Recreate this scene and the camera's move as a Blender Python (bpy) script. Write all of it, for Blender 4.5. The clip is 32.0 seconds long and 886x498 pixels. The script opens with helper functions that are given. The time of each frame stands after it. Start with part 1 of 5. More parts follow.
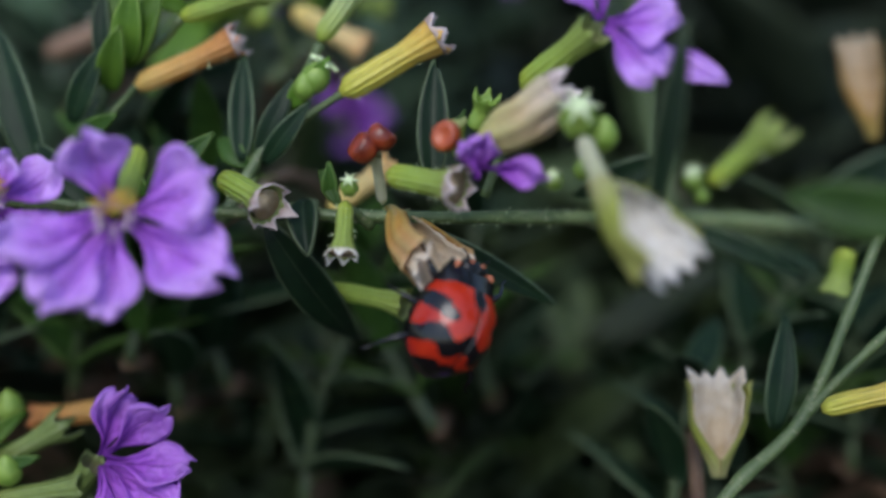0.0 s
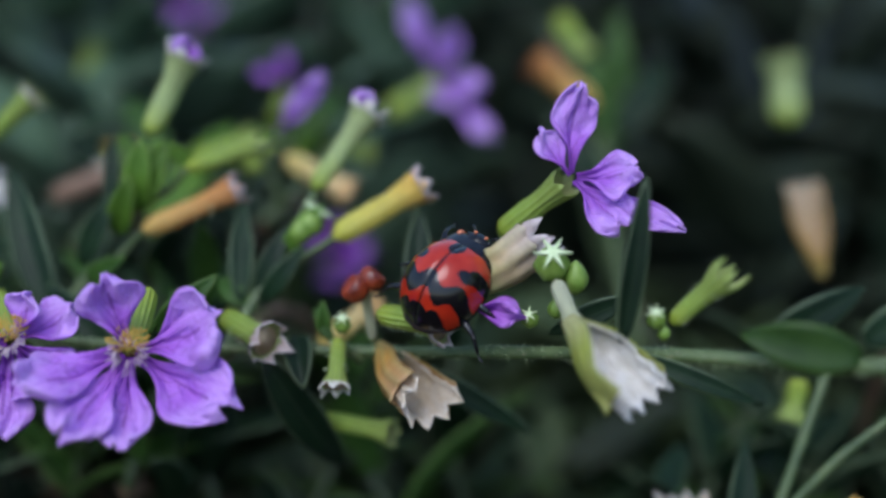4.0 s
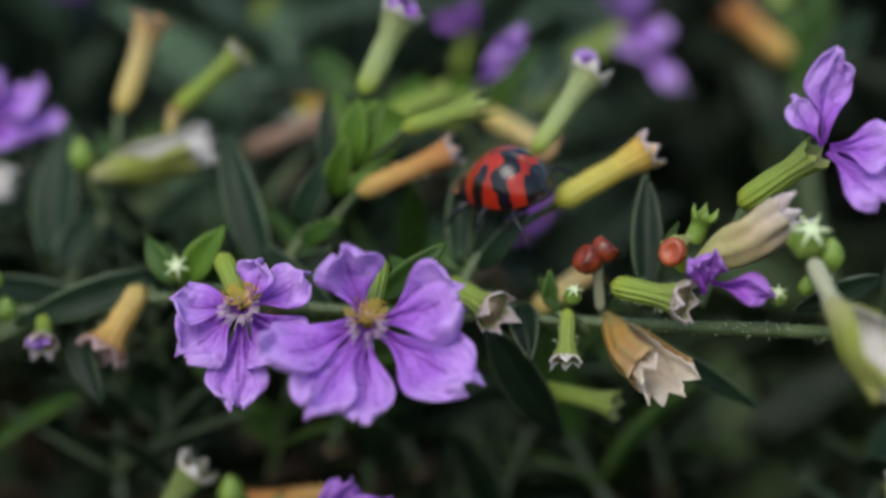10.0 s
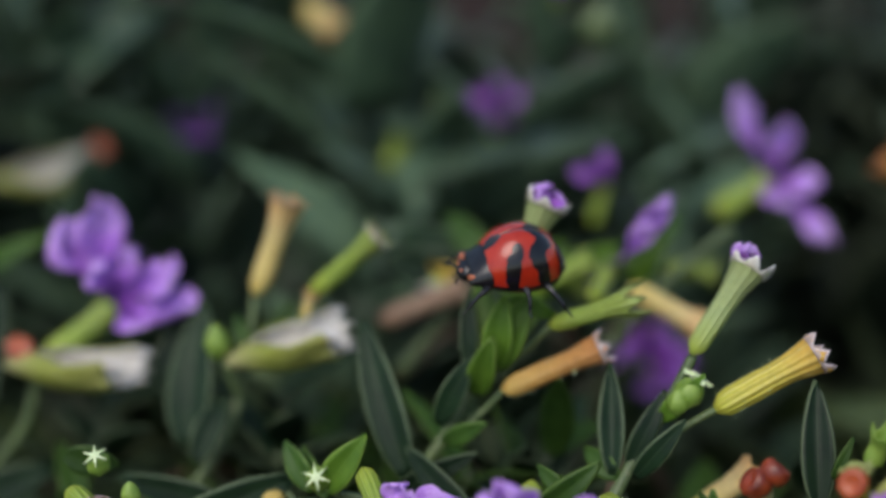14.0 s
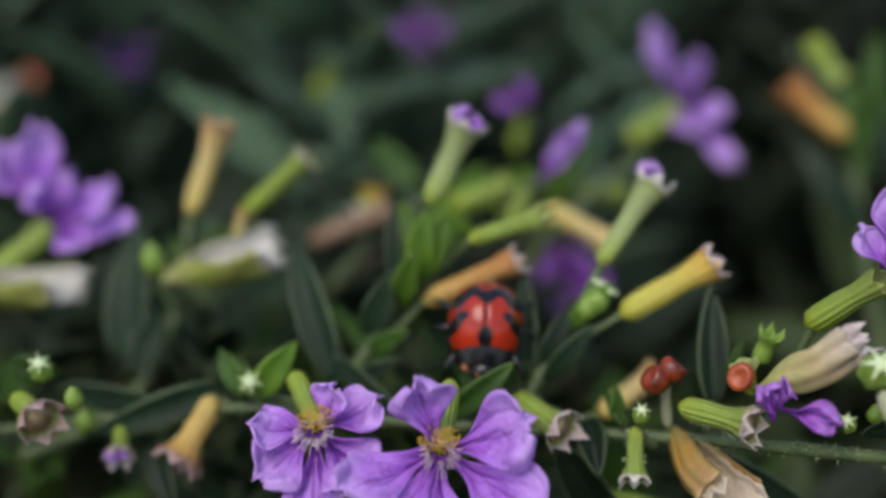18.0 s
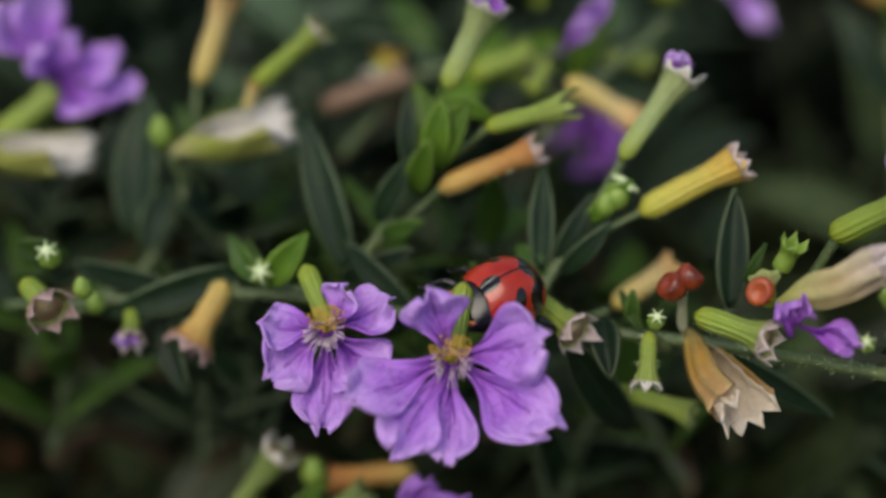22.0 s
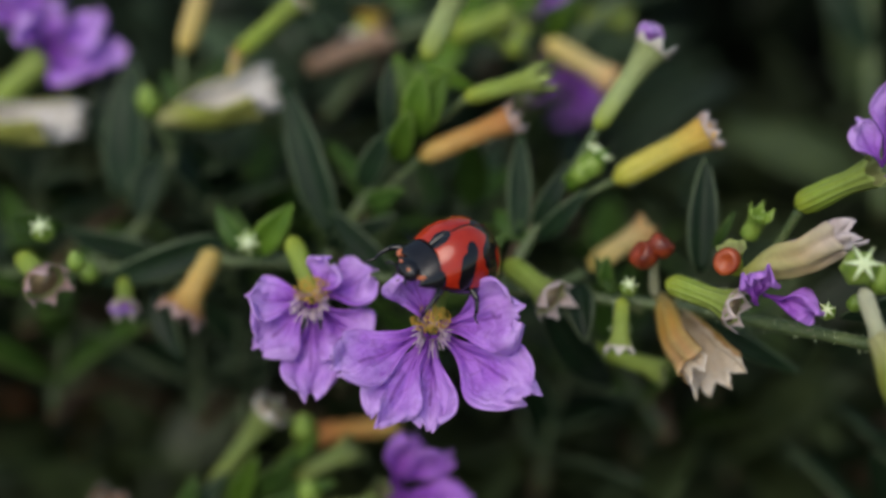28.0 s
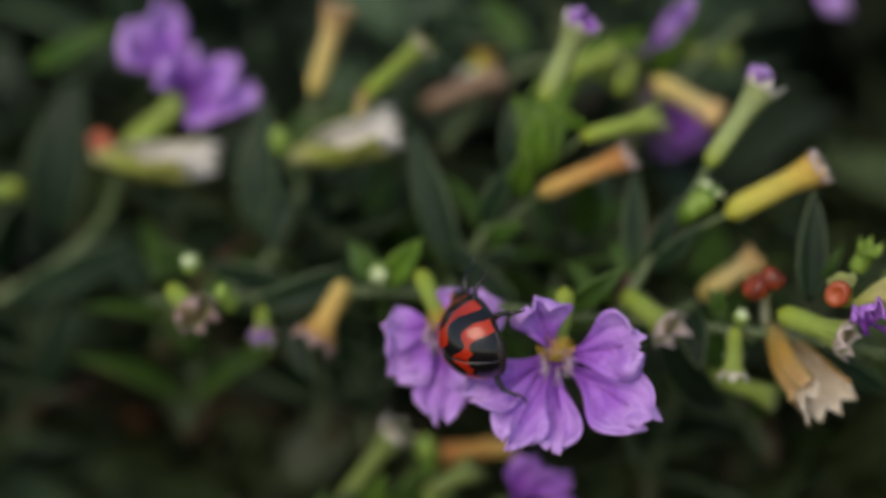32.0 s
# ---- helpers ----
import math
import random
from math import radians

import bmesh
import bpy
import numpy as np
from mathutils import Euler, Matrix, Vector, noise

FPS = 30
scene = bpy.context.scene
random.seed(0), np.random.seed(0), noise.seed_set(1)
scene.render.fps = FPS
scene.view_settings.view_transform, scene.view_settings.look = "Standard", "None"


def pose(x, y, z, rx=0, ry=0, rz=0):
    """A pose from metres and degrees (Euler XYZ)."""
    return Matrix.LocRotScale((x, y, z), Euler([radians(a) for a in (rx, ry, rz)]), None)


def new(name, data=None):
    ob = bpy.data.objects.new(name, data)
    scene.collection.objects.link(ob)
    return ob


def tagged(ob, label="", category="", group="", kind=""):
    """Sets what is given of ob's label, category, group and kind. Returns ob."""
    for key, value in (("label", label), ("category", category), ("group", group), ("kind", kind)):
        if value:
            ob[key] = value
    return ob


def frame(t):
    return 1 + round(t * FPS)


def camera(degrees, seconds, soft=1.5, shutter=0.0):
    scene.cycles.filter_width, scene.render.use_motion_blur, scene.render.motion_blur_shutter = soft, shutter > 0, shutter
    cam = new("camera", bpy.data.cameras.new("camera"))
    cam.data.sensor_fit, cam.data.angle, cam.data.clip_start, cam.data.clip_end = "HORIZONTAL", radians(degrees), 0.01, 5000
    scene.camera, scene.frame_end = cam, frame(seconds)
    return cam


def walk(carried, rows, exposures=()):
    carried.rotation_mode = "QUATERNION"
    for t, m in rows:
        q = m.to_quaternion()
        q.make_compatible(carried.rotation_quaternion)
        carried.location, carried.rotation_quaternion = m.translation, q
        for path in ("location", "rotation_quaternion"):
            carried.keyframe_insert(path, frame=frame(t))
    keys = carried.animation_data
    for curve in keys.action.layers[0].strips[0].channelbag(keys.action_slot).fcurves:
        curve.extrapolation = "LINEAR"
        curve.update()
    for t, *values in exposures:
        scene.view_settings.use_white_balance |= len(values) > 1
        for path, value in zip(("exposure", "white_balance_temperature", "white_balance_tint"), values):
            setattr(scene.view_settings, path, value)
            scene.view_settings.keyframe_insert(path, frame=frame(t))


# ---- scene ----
cam = camera(40.2, 32.0, soft=3.0)
cam.data.dof.use_dof = True
cam.data.dof.focus_distance = 0.0640
cam.data.dof.aperture_fstop = 13.0
PATH = [
    (0.0, 0.00095, 0.00498, 0.15967, 63.309, 0.684, 2.551),
    (0.5, 0.00054, 0.00392, 0.15994, 63.444, 0.739, 2.632),
    (1.0, 0.00100, 0.00314, 0.16038, 63.556, 0.535, 1.942),
    (1.5, 0.00145, 0.00268, 0.16078, 64.147, 0.472, 1.492),
    (2.0, 0.00100, 0.00193, 0.16221, 66.045, 1.098, 2.412),
    (2.5, 0.00079, 0.00062, 0.16275, 66.548, 1.063, 2.510),
    (4.5, -0.00049, -0.00031, 0.16270, 69.764, -0.171, 0.743),
    (5.0, -0.00154, -0.00093, 0.16443, 69.959, -0.328, 0.693),
    (5.5, -0.00153, -0.00097, 0.16456, 70.166, -0.028, 1.144),
    (6.0, -0.00195, -0.00065, 0.16386, 69.277, 0.272, 2.201),
    (6.5, -0.00186, -0.00085, 0.16486, 68.333, 0.507, 2.244),
    (7.0, -0.00076, -0.00023, 0.16501, 67.670, 0.093, 0.813),
    (7.5, -0.00204, -0.00086, 0.16580, 67.994, 0.310, 1.667),
    (8.0, -0.00336, 0.00095, 0.16732, 68.769, 0.837, 3.218),
    (8.5, -0.00509, 0.00260, 0.16591, 67.579, 0.985, 4.309),
    (9.0, -0.00633, 0.00346, 0.16534, 66.428, 0.825, 4.802),
    (9.5, -0.00652, 0.00297, 0.16537, 66.191, 1.273, 5.353),
    (10.0, -0.00722, 0.00236, 0.16413, 65.774, 1.229, 5.725),
    (10.5, -0.00665, 0.00208, 0.16539, 66.461, 1.082, 5.652),
    (11.0, -0.00731, 0.00278, 0.16625, 67.889, 1.355, 6.086),
    (11.5, -0.00871, 0.00294, 0.16739, 67.667, 1.527, 6.655),
    (12.0, -0.00962, 0.00280, 0.16738, 67.750, 2.194, 9.294),
    (12.5, -0.00694, 0.00297, 0.16836, 68.853, 1.493, 6.345),
    (13.0, -0.00533, 0.00348, 0.17056, 70.359, 2.712, 7.092),
    (13.5, -0.01032, 0.00371, 0.16689, 73.289, 0.947, 7.307),
    (14.0, -0.01002, 0.00830, 0.17019, 68.975, 3.458, 10.342),
    (14.5, -0.01179, 0.00745, 0.16738, 70.059, 1.763, 9.806),
    (16.5, -0.01130, 0.00212, 0.16867, 69.009, 1.839, 7.490),
    (17.0, -0.00836, 0.00135, 0.16935, 68.160, 1.948, 7.386),
    (17.5, -0.00623, 0.00172, 0.17061, 66.665, 2.515, 7.954),
    (18.0, -0.00879, 0.00378, 0.17050, 66.040, 2.387, 7.279),
    (18.5, -0.00838, 0.00696, 0.17152, 61.310, 1.526, 6.424),
    (19.0, -0.00792, 0.00680, 0.17204, 59.680, 1.020, 5.819),
    (19.5, -0.00778, 0.00728, 0.17419, 59.175, 1.319, 6.486),
    (20.0, -0.00883, 0.00756, 0.17400, 58.345, 1.027, 6.796),
    (20.5, -0.00854, 0.00880, 0.17569, 57.517, 1.323, 6.675),
    (21.0, -0.00920, 0.00836, 0.17602, 57.202, 1.837, 7.763),
    (21.5, -0.00951, 0.00765, 0.17516, 56.859, 1.983, 8.469),
    (22.0, -0.00918, 0.00825, 0.17476, 56.243, 1.638, 8.571),
    (22.5, -0.00842, 0.00880, 0.17496, 56.197, 1.439, 7.700),
    (23.0, -0.00843, 0.00739, 0.17414, 52.864, 1.909, 8.593),
    (23.5, -0.00899, 0.00690, 0.17375, 51.514, 1.837, 8.571),
    (24.0, -0.00952, 0.00667, 0.17391, 49.911, 2.577, 10.109),
    (24.5, -0.01022, 0.00696, 0.17342, 51.396, 1.992, 9.962),
    (25.0, -0.01137, 0.00739, 0.17414, 50.902, 1.669, 9.574),
    (25.5, -0.01124, 0.00718, 0.17444, 51.478, 0.854, 8.526),
    (27.5, -0.00918, 0.01022, 0.17658, 51.426, 1.881, 8.071),
    (28.0, -0.00828, 0.00821, 0.17877, 52.171, 2.040, 7.910),
    (28.5, -0.00793, 0.00701, 0.17907, 52.967, 1.506, 7.182),
    (29.0, -0.00893, 0.00709, 0.18150, 52.490, 2.334, 8.202),
    (29.5, -0.00759, 0.00716, 0.18066, 52.738, 2.069, 7.745),
    (30.0, -0.00790, 0.00552, 0.18187, 52.244, 3.154, 8.804),
    (30.5, -0.00907, 0.00519, 0.18208, 52.313, 3.982, 10.068),
    (31.0, -0.01001, 0.00548, 0.18165, 52.043, 4.496, 10.684),
    (31.5, -0.01005, 0.00575, 0.18263, 52.303, 4.424, 10.560),
    (32.0, -0.01038, 0.00491, 0.18266, 52.956, 4.393, 10.688),
]
walk(cam, [(t, pose(x, y, z, rx, ry, rz)) for t, x, y, z, rx, ry, rz in PATH], [(0.0, 0.38, 6000.0, 10.0), (2.0, 0.37, 5700.0, 10.0), (5.0, 0.36, 5650.0, 10.0), (8.0, 0.36, 6250.0, 10.0), (12.0, 0.31, 6600.0, 10.0), (18.0, 0.32, 6750.0, 10.0), (24.0, 0.18, 7400.0, 10.0), (25.2, 0.18, 6850.0, 10.0), (28.0, 0.14, 6950.0, 10.0), (30.0, 0.12, 7450.0, 10.0), (32.0, 0.12, 7450.0, 10.0)])
# ---------------------------------------------------------------- world and light
MM = 0.001
world = bpy.data.worlds.new("sky")
scene.world = world
world.use_nodes = True
_wn = world.node_tree.nodes
_sky = _wn.new("ShaderNodeTexSky")
_sky.sky_type = "NISHITA"
_sky.sun_disc = False
_sky.sun_elevation, _sky.sun_rotation = radians(58), radians(200)
_sky.air_density, _sky.dust_density = 1.2, 2.0
world.node_tree.links.new(_sky.outputs[0], _wn["Background"].inputs[0])
_wn["Background"].inputs[1].default_value = 0.145
sun = new("sun", bpy.data.lights.new("sun", "SUN"))
sun.data.energy, sun.data.angle, sun.data.color = 1.4, radians(40), (1.0, 0.97, 0.92)
sun.matrix_world = pose(0, 0, 3, 32, 0, -20)


# ---------------------------------------------------------------- materials
class Nodes:
    """A material with its node tree, and short ways to add nodes."""

    def __init__(self, name, rough=0.5, spec=0.5, **more):
        self.mat = bpy.data.materials.new(name)
        self.mat.use_nodes = True
        self.tree = self.mat.node_tree
        self.b = self.tree.nodes["Principled BSDF"]
        self.b.inputs["Roughness"].default_value = rough
        self.b.inputs["Specular IOR Level"].default_value = spec
        for key, value in more.items():
            self.b.inputs[key].default_value = value

    def add(self, kind, **values):
        n = self.tree.nodes.new(kind)
        for key, value in values.items():
            n.inputs[key].default_value = value
        return n

    def link(self, a, b):
        self.tree.links.new(a, b)

    def math(self, op, a, b=None, clamp=False):
        n = self.tree.nodes.new("ShaderNodeMath")
        n.operation, n.use_clamp = op, clamp
        for i, v in enumerate((a, b)):
            if v is None:
                continue
            if isinstance(v, (int, float)):
                n.inputs[i].default_value = v
            else:
                self.link(v, n.inputs[i])
        return n.outputs[0]

    def uv(self):
        n = self.tree.nodes.new("ShaderNodeUVMap")
        s = self.tree.nodes.new("ShaderNodeSeparateXYZ")
        self.link(n.outputs[0], s.inputs[0])
        return s.outputs[0], s.outputs[1]

    def noise(self, scale, detail=3.0, rough=0.55, coords="Object"):
        c = self.tree.nodes.new("ShaderNodeTexCoord")
        n = self.add("ShaderNodeTexNoise", Scale=scale, Detail=detail, Roughness=rough)
        self.link(c.outputs[coords], n.inputs["Vector"])
        return n.outputs["Fac"]

    def ramp(self, fac, stops):
        n = self.tree.nodes.new("ShaderNodeValToRGB")
        e = n.color_ramp.elements
        while len(e) < len(stops):
            e.new(0.5)
        for el, (p, c) in zip(e, stops):
            el.position, el.color = p, (*c, 1)
        self.link(fac, n.inputs[0])
        return n.outputs[0]

    def mix(self, fac, a, b, mode="MIX"):
        n = self.tree.nodes.new("ShaderNodeMix")
        n.data_type, n.blend_type = "RGBA", mode
        for sock, v in ((n.inputs[0], fac), (n.inputs[6], a), (n.inputs[7], b)):
            if isinstance(v, (int, float)):
                sock.default_value = v
            elif isinstance(v, tuple):
                sock.default_value = (*v, 1)
            else:
                self.link(v, sock)
        return n.outputs[2]

    def random(self):
        return self.tree.nodes.new("ShaderNodeObjectInfo").outputs["Random"]

    def island(self):
        return self.tree.nodes.new("ShaderNodeNewGeometry").outputs["Random Per Island"]

    def vary(self, colour, fac, low=0.75, high=1.25):
        """The colour, lighter or darker by a value of 0 to 1."""
        n = self.tree.nodes.new("ShaderNodeHueSaturation")
        self.link(self.math("ADD", self.math("MULTIPLY", fac, high - low), low), n.inputs["Value"])
        self.link(colour, n.inputs["Color"])
        return n.outputs[0]

    def done(self, colour, bump=None, dist=0.0001, strength=0.5, translucent=0.0):
        self.link(colour, self.b.inputs["Base Color"])
        if bump is not None:
            n = self.add("ShaderNodeBump", Strength=strength, Distance=dist)
            self.link(bump, n.inputs["Height"])
            self.link(n.outputs[0], self.b.inputs["Normal"])
        if translucent:
            t = self.tree.nodes.new("ShaderNodeBsdfTranslucent")
            m = self.add("ShaderNodeMixShader", Fac=translucent)
            self.link(colour, t.inputs[0])
            self.link(self.b.outputs[0], m.inputs[1])
            self.link(t.outputs[0], m.inputs[2])
            self.link(m.outputs[0], self.tree.nodes["Material Output"].inputs[0])
        return self.mat


def leaf_material(name, dark, light, rim, rough=0.42, per_island=False):
    """Leaf blade: u across, v along; a pale midrib, faint side veins and a light rim."""
    m = Nodes(name, rough=rough, spec=0.45 if per_island else 0.2)
    u, v = m.uv()
    off = m.math("ABSOLUTE", m.math("SUBTRACT", u, 0.5))
    rib = m.math("LESS_THAN", off, 0.022)
    side = m.math("SINE", m.math("MULTIPLY", m.math("SUBTRACT", v, m.math("MULTIPLY", off, 0.45)), 60.0))
    edge = m.math("GREATER_THAN", off, 0.463)
    patch = m.noise(500.0)
    base = m.ramp(patch, [(0.3, dark), (0.72, light)])
    base = m.mix(m.math("MULTIPLY", m.math("GREATER_THAN", side, 0.9), 0.03), base, light)
    base = m.mix(m.math("MULTIPLY", rib, 0.10), base, rim)
    base = m.mix(m.math("MULTIPLY", edge, 0.40), base, rim)
    base = m.vary(base, m.island(), 0.35, 1.65) if per_island else m.vary(base, m.random(), 0.7, 1.3)
    h = m.math("ADD", m.math("MULTIPLY", side, 0.08), m.math("SUBTRACT", m.noise(1500.0), m.math("MULTIPLY", rib, 0.6)))
    return m.done(base, h, 0.00005, 0.45, translucent=0.22)


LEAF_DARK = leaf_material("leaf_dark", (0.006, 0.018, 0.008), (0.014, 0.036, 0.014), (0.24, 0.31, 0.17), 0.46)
LEAF_MID = leaf_material("leaf_mid", (0.024, 0.062, 0.010), (0.054, 0.114, 0.020), (0.16, 0.25, 0.06), 0.42)
LEAF_YOUNG = leaf_material("leaf_young", (0.050, 0.112, 0.010), (0.098, 0.185, 0.020), (0.24, 0.36, 0.07), 0.45)
# Far leaves paler and bluer than near ones; haze is put into the colour.
LEAF_FAR_HAZE = leaf_material("leaf_far_haze", (0.050, 0.088, 0.056), (0.100, 0.158, 0.090), (0.12, 0.19, 0.10), 0.34, True)
# Shade of the right-hand background, laid into the leaf colour itself.
LEAF_DEEP_SHADE = leaf_material("leaf_deep_shade", (0.016, 0.026, 0.014), (0.034, 0.046, 0.024), (0.06, 0.08, 0.04), 0.6, True)
# Darker copy of the rear leaf, carrying the shade below the front branch.
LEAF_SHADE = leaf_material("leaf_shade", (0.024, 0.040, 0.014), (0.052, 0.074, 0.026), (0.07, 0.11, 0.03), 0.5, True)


def stem_material(name, a, b):
    m = Nodes(name, rough=0.5)
    u, v = m.uv()
    c = m.ramp(m.noise(700.0), [(0.3, a), (0.7, b)])
    c = m.mix(m.math("MULTIPLY", m.math("GREATER_THAN", m.noise(4000.0, 1.0), 0.66), 0.35), c, (0.34, 0.30, 0.20))
    return m.done(c, m.noise(3500.0), 0.00005, 0.6, translucent=0.05)


STEM = stem_material("stem_green", (0.050, 0.084, 0.028), (0.105, 0.148, 0.052))
STEM_RED = stem_material("stem_brown", (0.10, 0.055, 0.035), (0.19, 0.12, 0.07))
# Darkened copy of STEM: inner shoots get their shade from this colour.
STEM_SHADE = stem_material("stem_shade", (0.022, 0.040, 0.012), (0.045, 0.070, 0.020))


def calyx_material(name, stops, rough=0.42, ribs=12, streak=(0.36, 0.44, 0.16)):
    """Floral tube: colour runs from the base (v = 0) to the mouth (v = 1), with lengthwise ribs."""
    m = Nodes(name, rough=rough)
    u, v = m.uv()
    wob = m.math("MULTIPLY", m.math("SUBTRACT", m.noise(420.0), 0.5), 0.35)
    c = m.ramp(m.math("ADD", v, wob, True), stops)
    wave = m.math("SINE", m.math("MULTIPLY", u, ribs * 6.2832))
    c = m.mix(m.math("MULTIPLY", m.math("MULTIPLY", m.math("ADD", wave, 1.0), 0.5), 0.22), c, streak)
    c = m.vary(c, m.noise(1800.0), 0.78, 1.2)
    h = m.math("ADD", wave, m.math("MULTIPLY", m.noise(5000.0), 0.8))
    return m.done(c, h, 0.00007, 0.6, translucent=0.36)


GREEN_TUBE = calyx_material("calyx_green", [(0.0, (0.42, 0.50, 0.045)), (0.25, (0.32, 0.45, 0.055)), (0.75, (0.34, 0.43, 0.10)), (1.0, (0.44, 0.42, 0.22))])
PALE_TUBE = calyx_material("calyx_pale_green", [(0.0, (0.44, 0.54, 0.08)), (0.3, (0.43, 0.53, 0.21)), (0.8, (0.40, 0.46, 0.20)), (1.0, (0.44, 0.38, 0.24))])
YELLOW_TUBE = calyx_material("calyx_yellow", [(0.0, (0.58, 0.60, 0.07)), (0.45, (0.74, 0.60, 0.10)), (0.78, (0.80, 0.45, 0.09)), (1.0, (0.80, 0.54, 0.26))], streak=(0.76, 0.64, 0.24))
ORANGE_TUBE = calyx_material("calyx_orange", [(0.0, (0.76, 0.54, 0.14)), (0.4, (0.70, 0.36, 0.09)), (0.8, (0.56, 0.21, 0.08)), (1.0, (0.64, 0.40, 0.28))], streak=(0.66, 0.42, 0.17))
CREAM_TUBE = calyx_material("calyx_cream", [(0.0, (0.84, 0.68, 0.20)), (0.45, (0.85, 0.69, 0.30)), (0.75, (0.80, 0.48, 0.20)), (1.0, (0.74, 0.42, 0.27))], streak=(0.68, 0.56, 0.30))
PURPLE_END_TUBE = calyx_material("calyx_faded", [(0.0, (0.76, 0.58, 0.17)), (0.5, (0.74, 0.47, 0.12)), (0.76, (0.48, 0.21, 0.09)), (1.0, (0.42, 0.25, 0.25))], streak=(0.66, 0.50, 0.20))
# Green tube darkened to about 0.6: shade under the upper branch painted in.
SHADED_TUBE = calyx_material("calyx_shaded_green", [(0.0, (0.26, 0.32, 0.05)), (0.3, (0.22, 0.30, 0.07)), (0.8, (0.20, 0.26, 0.08)), (1.0, (0.28, 0.24, 0.15))], streak=(0.26, 0.32, 0.13))
PINK_TUBE = calyx_material("calyx_pinkish", [(0.0, (0.36, 0.20, 0.14)), (1.0, (0.46, 0.29, 0.22))])
STALK_WHITE = calyx_material("stalk_white", [(0.0, (0.62, 0.62, 0.45)), (1.0, (0.55, 0.58, 0.34))])


def papery(name, a, b, c):
    m = Nodes(name, rough=0.36)
    u, v = m.uv()
    n = m.noise(900.0, 4.0, 0.65)
    col = m.ramp(m.math("ADD", m.math("MULTIPLY", n, 0.8), m.math("MULTIPLY", v, 0.3)), [(0.25, a), (0.5, b), (0.8, c)])
    bent = m.math("ADD", m.math("MULTIPLY", u, 44.0), m.math("MULTIPLY", m.noise(500.0, 3.0), 9.0))
    vein = m.math("GREATER_THAN", m.math("SINE", bent), 0.93)
    col = m.mix(m.math("MULTIPLY", vein, 0.10), col, (0.34, 0.22, 0.12))
    return m.done(col, m.math("ADD", n, m.math("MULTIPLY", m.noise(2200.0, 3.0), 0.5)), 0.0003, 0.9, translucent=0.42)


PAPER_TAN = papery("papery_tan", (0.42, 0.24, 0.08), (0.58, 0.41, 0.20), (0.72, 0.60, 0.44))
PAPER_WHITE = papery("papery_white", (0.58, 0.54, 0.36), (0.76, 0.72, 0.63), (0.90, 0.88, 0.86))
PAPER_BUFF = papery("papery_buff", (0.54, 0.38, 0.16), (0.70, 0.57, 0.38), (0.86, 0.79, 0.70))
PAPER_LILAC = papery("papery_lilac", (0.44, 0.30, 0.25), (0.62, 0.50, 0.46), (0.86, 0.78, 0.80))
PAPER_MAUVE = papery("papery_mauve", (0.32, 0.17, 0.13), (0.48, 0.31, 0.28), (0.70, 0.54, 0.55))
POD_GREEN = calyx_material("pod_green", [(0.0, (0.46, 0.44, 0.20)), (0.4, (0.36, 0.40, 0.06)), (1.0, (0.42, 0.42, 0.12))], ribs=9)
POD_ORANGE = calyx_material("pod_orange", [(0.0, (0.50, 0.36, 0.10)), (0.5, (0.58, 0.32, 0.07)), (1.0, (0.55, 0.34, 0.16))], ribs=9)
POD_CREAM = calyx_material("pod_cream", [(0.0, (0.48, 0.52, 0.13)), (0.3, (0.60, 0.56, 0.22)), (0.65, (0.66, 0.52, 0.28)), (1.0, (0.66, 0.54, 0.44))], ribs=5)


def petal_material(name, deep, mid, pale, vein):
    """Crinkled petal: dark veins fan out from the claw (v = 0), and the rim is paler."""
    m = Nodes(name, rough=0.5, spec=0.3)
    u, v = m.uv()
    n = m.noise(650.0, 4.0)
    side = m.math("SUBTRACT", u, 0.5)
    c = m.ramp(m.math("ADD", m.math("MULTIPLY", v, 0.55), m.math("MULTIPLY", m.noise(380.0, 4.0), 0.75)), [(0.35, deep), (0.60, mid), (0.86, pale)])
    fan = m.math("ADD", m.math("MULTIPLY", side, 17.0), m.math("MULTIPLY", m.math("SUBTRACT", m.noise(520.0, 3.0), 0.5), 20.0))
    line = m.math("GREATER_THAN", m.math("SINE", fan), 0.86)
    reach = m.math("SUBTRACT", 0.95, v, True)
    c = m.mix(m.math("MULTIPLY", m.math("MULTIPLY", line, reach), 0.6), c, vein)
    fine = m.math("SINE", m.math("ADD", m.math("MULTIPLY", side, 60.0), m.math("MULTIPLY", m.noise(700.0, 3.0), 26.0)))
    c = m.mix(m.math("MULTIPLY", m.math("GREATER_THAN", fine, 0.55), 0.16), c, deep)
    mid_line = m.math("MULTIPLY", m.math("LESS_THAN", m.math("ABSOLUTE", m.math("ADD", side, m.math("MULTIPLY", m.math("SUBTRACT", n, 0.5), 0.10))), 0.028), m.math("LESS_THAN", v, 0.75))
    c = m.mix(m.math("MULTIPLY", mid_line, 0.5), c, vein)
    c = m.mix(m.math("MULTIPLY", m.math("SUBTRACT", 0.34, v, True), 1.6), c, vein)
    h = m.math("ADD", m.math("MULTIPLY", n, 2.4), m.math("MULTIPLY", m.math("SINE", fan), 0.5))
    return m.done(c, h, 0.00022, 0.55, translucent=0.30)


PETAL = petal_material("petal_violet", (0.33, 0.085, 0.57), (0.455, 0.175, 0.72), (0.66, 0.41, 0.88), (0.15, 0.022, 0.28))
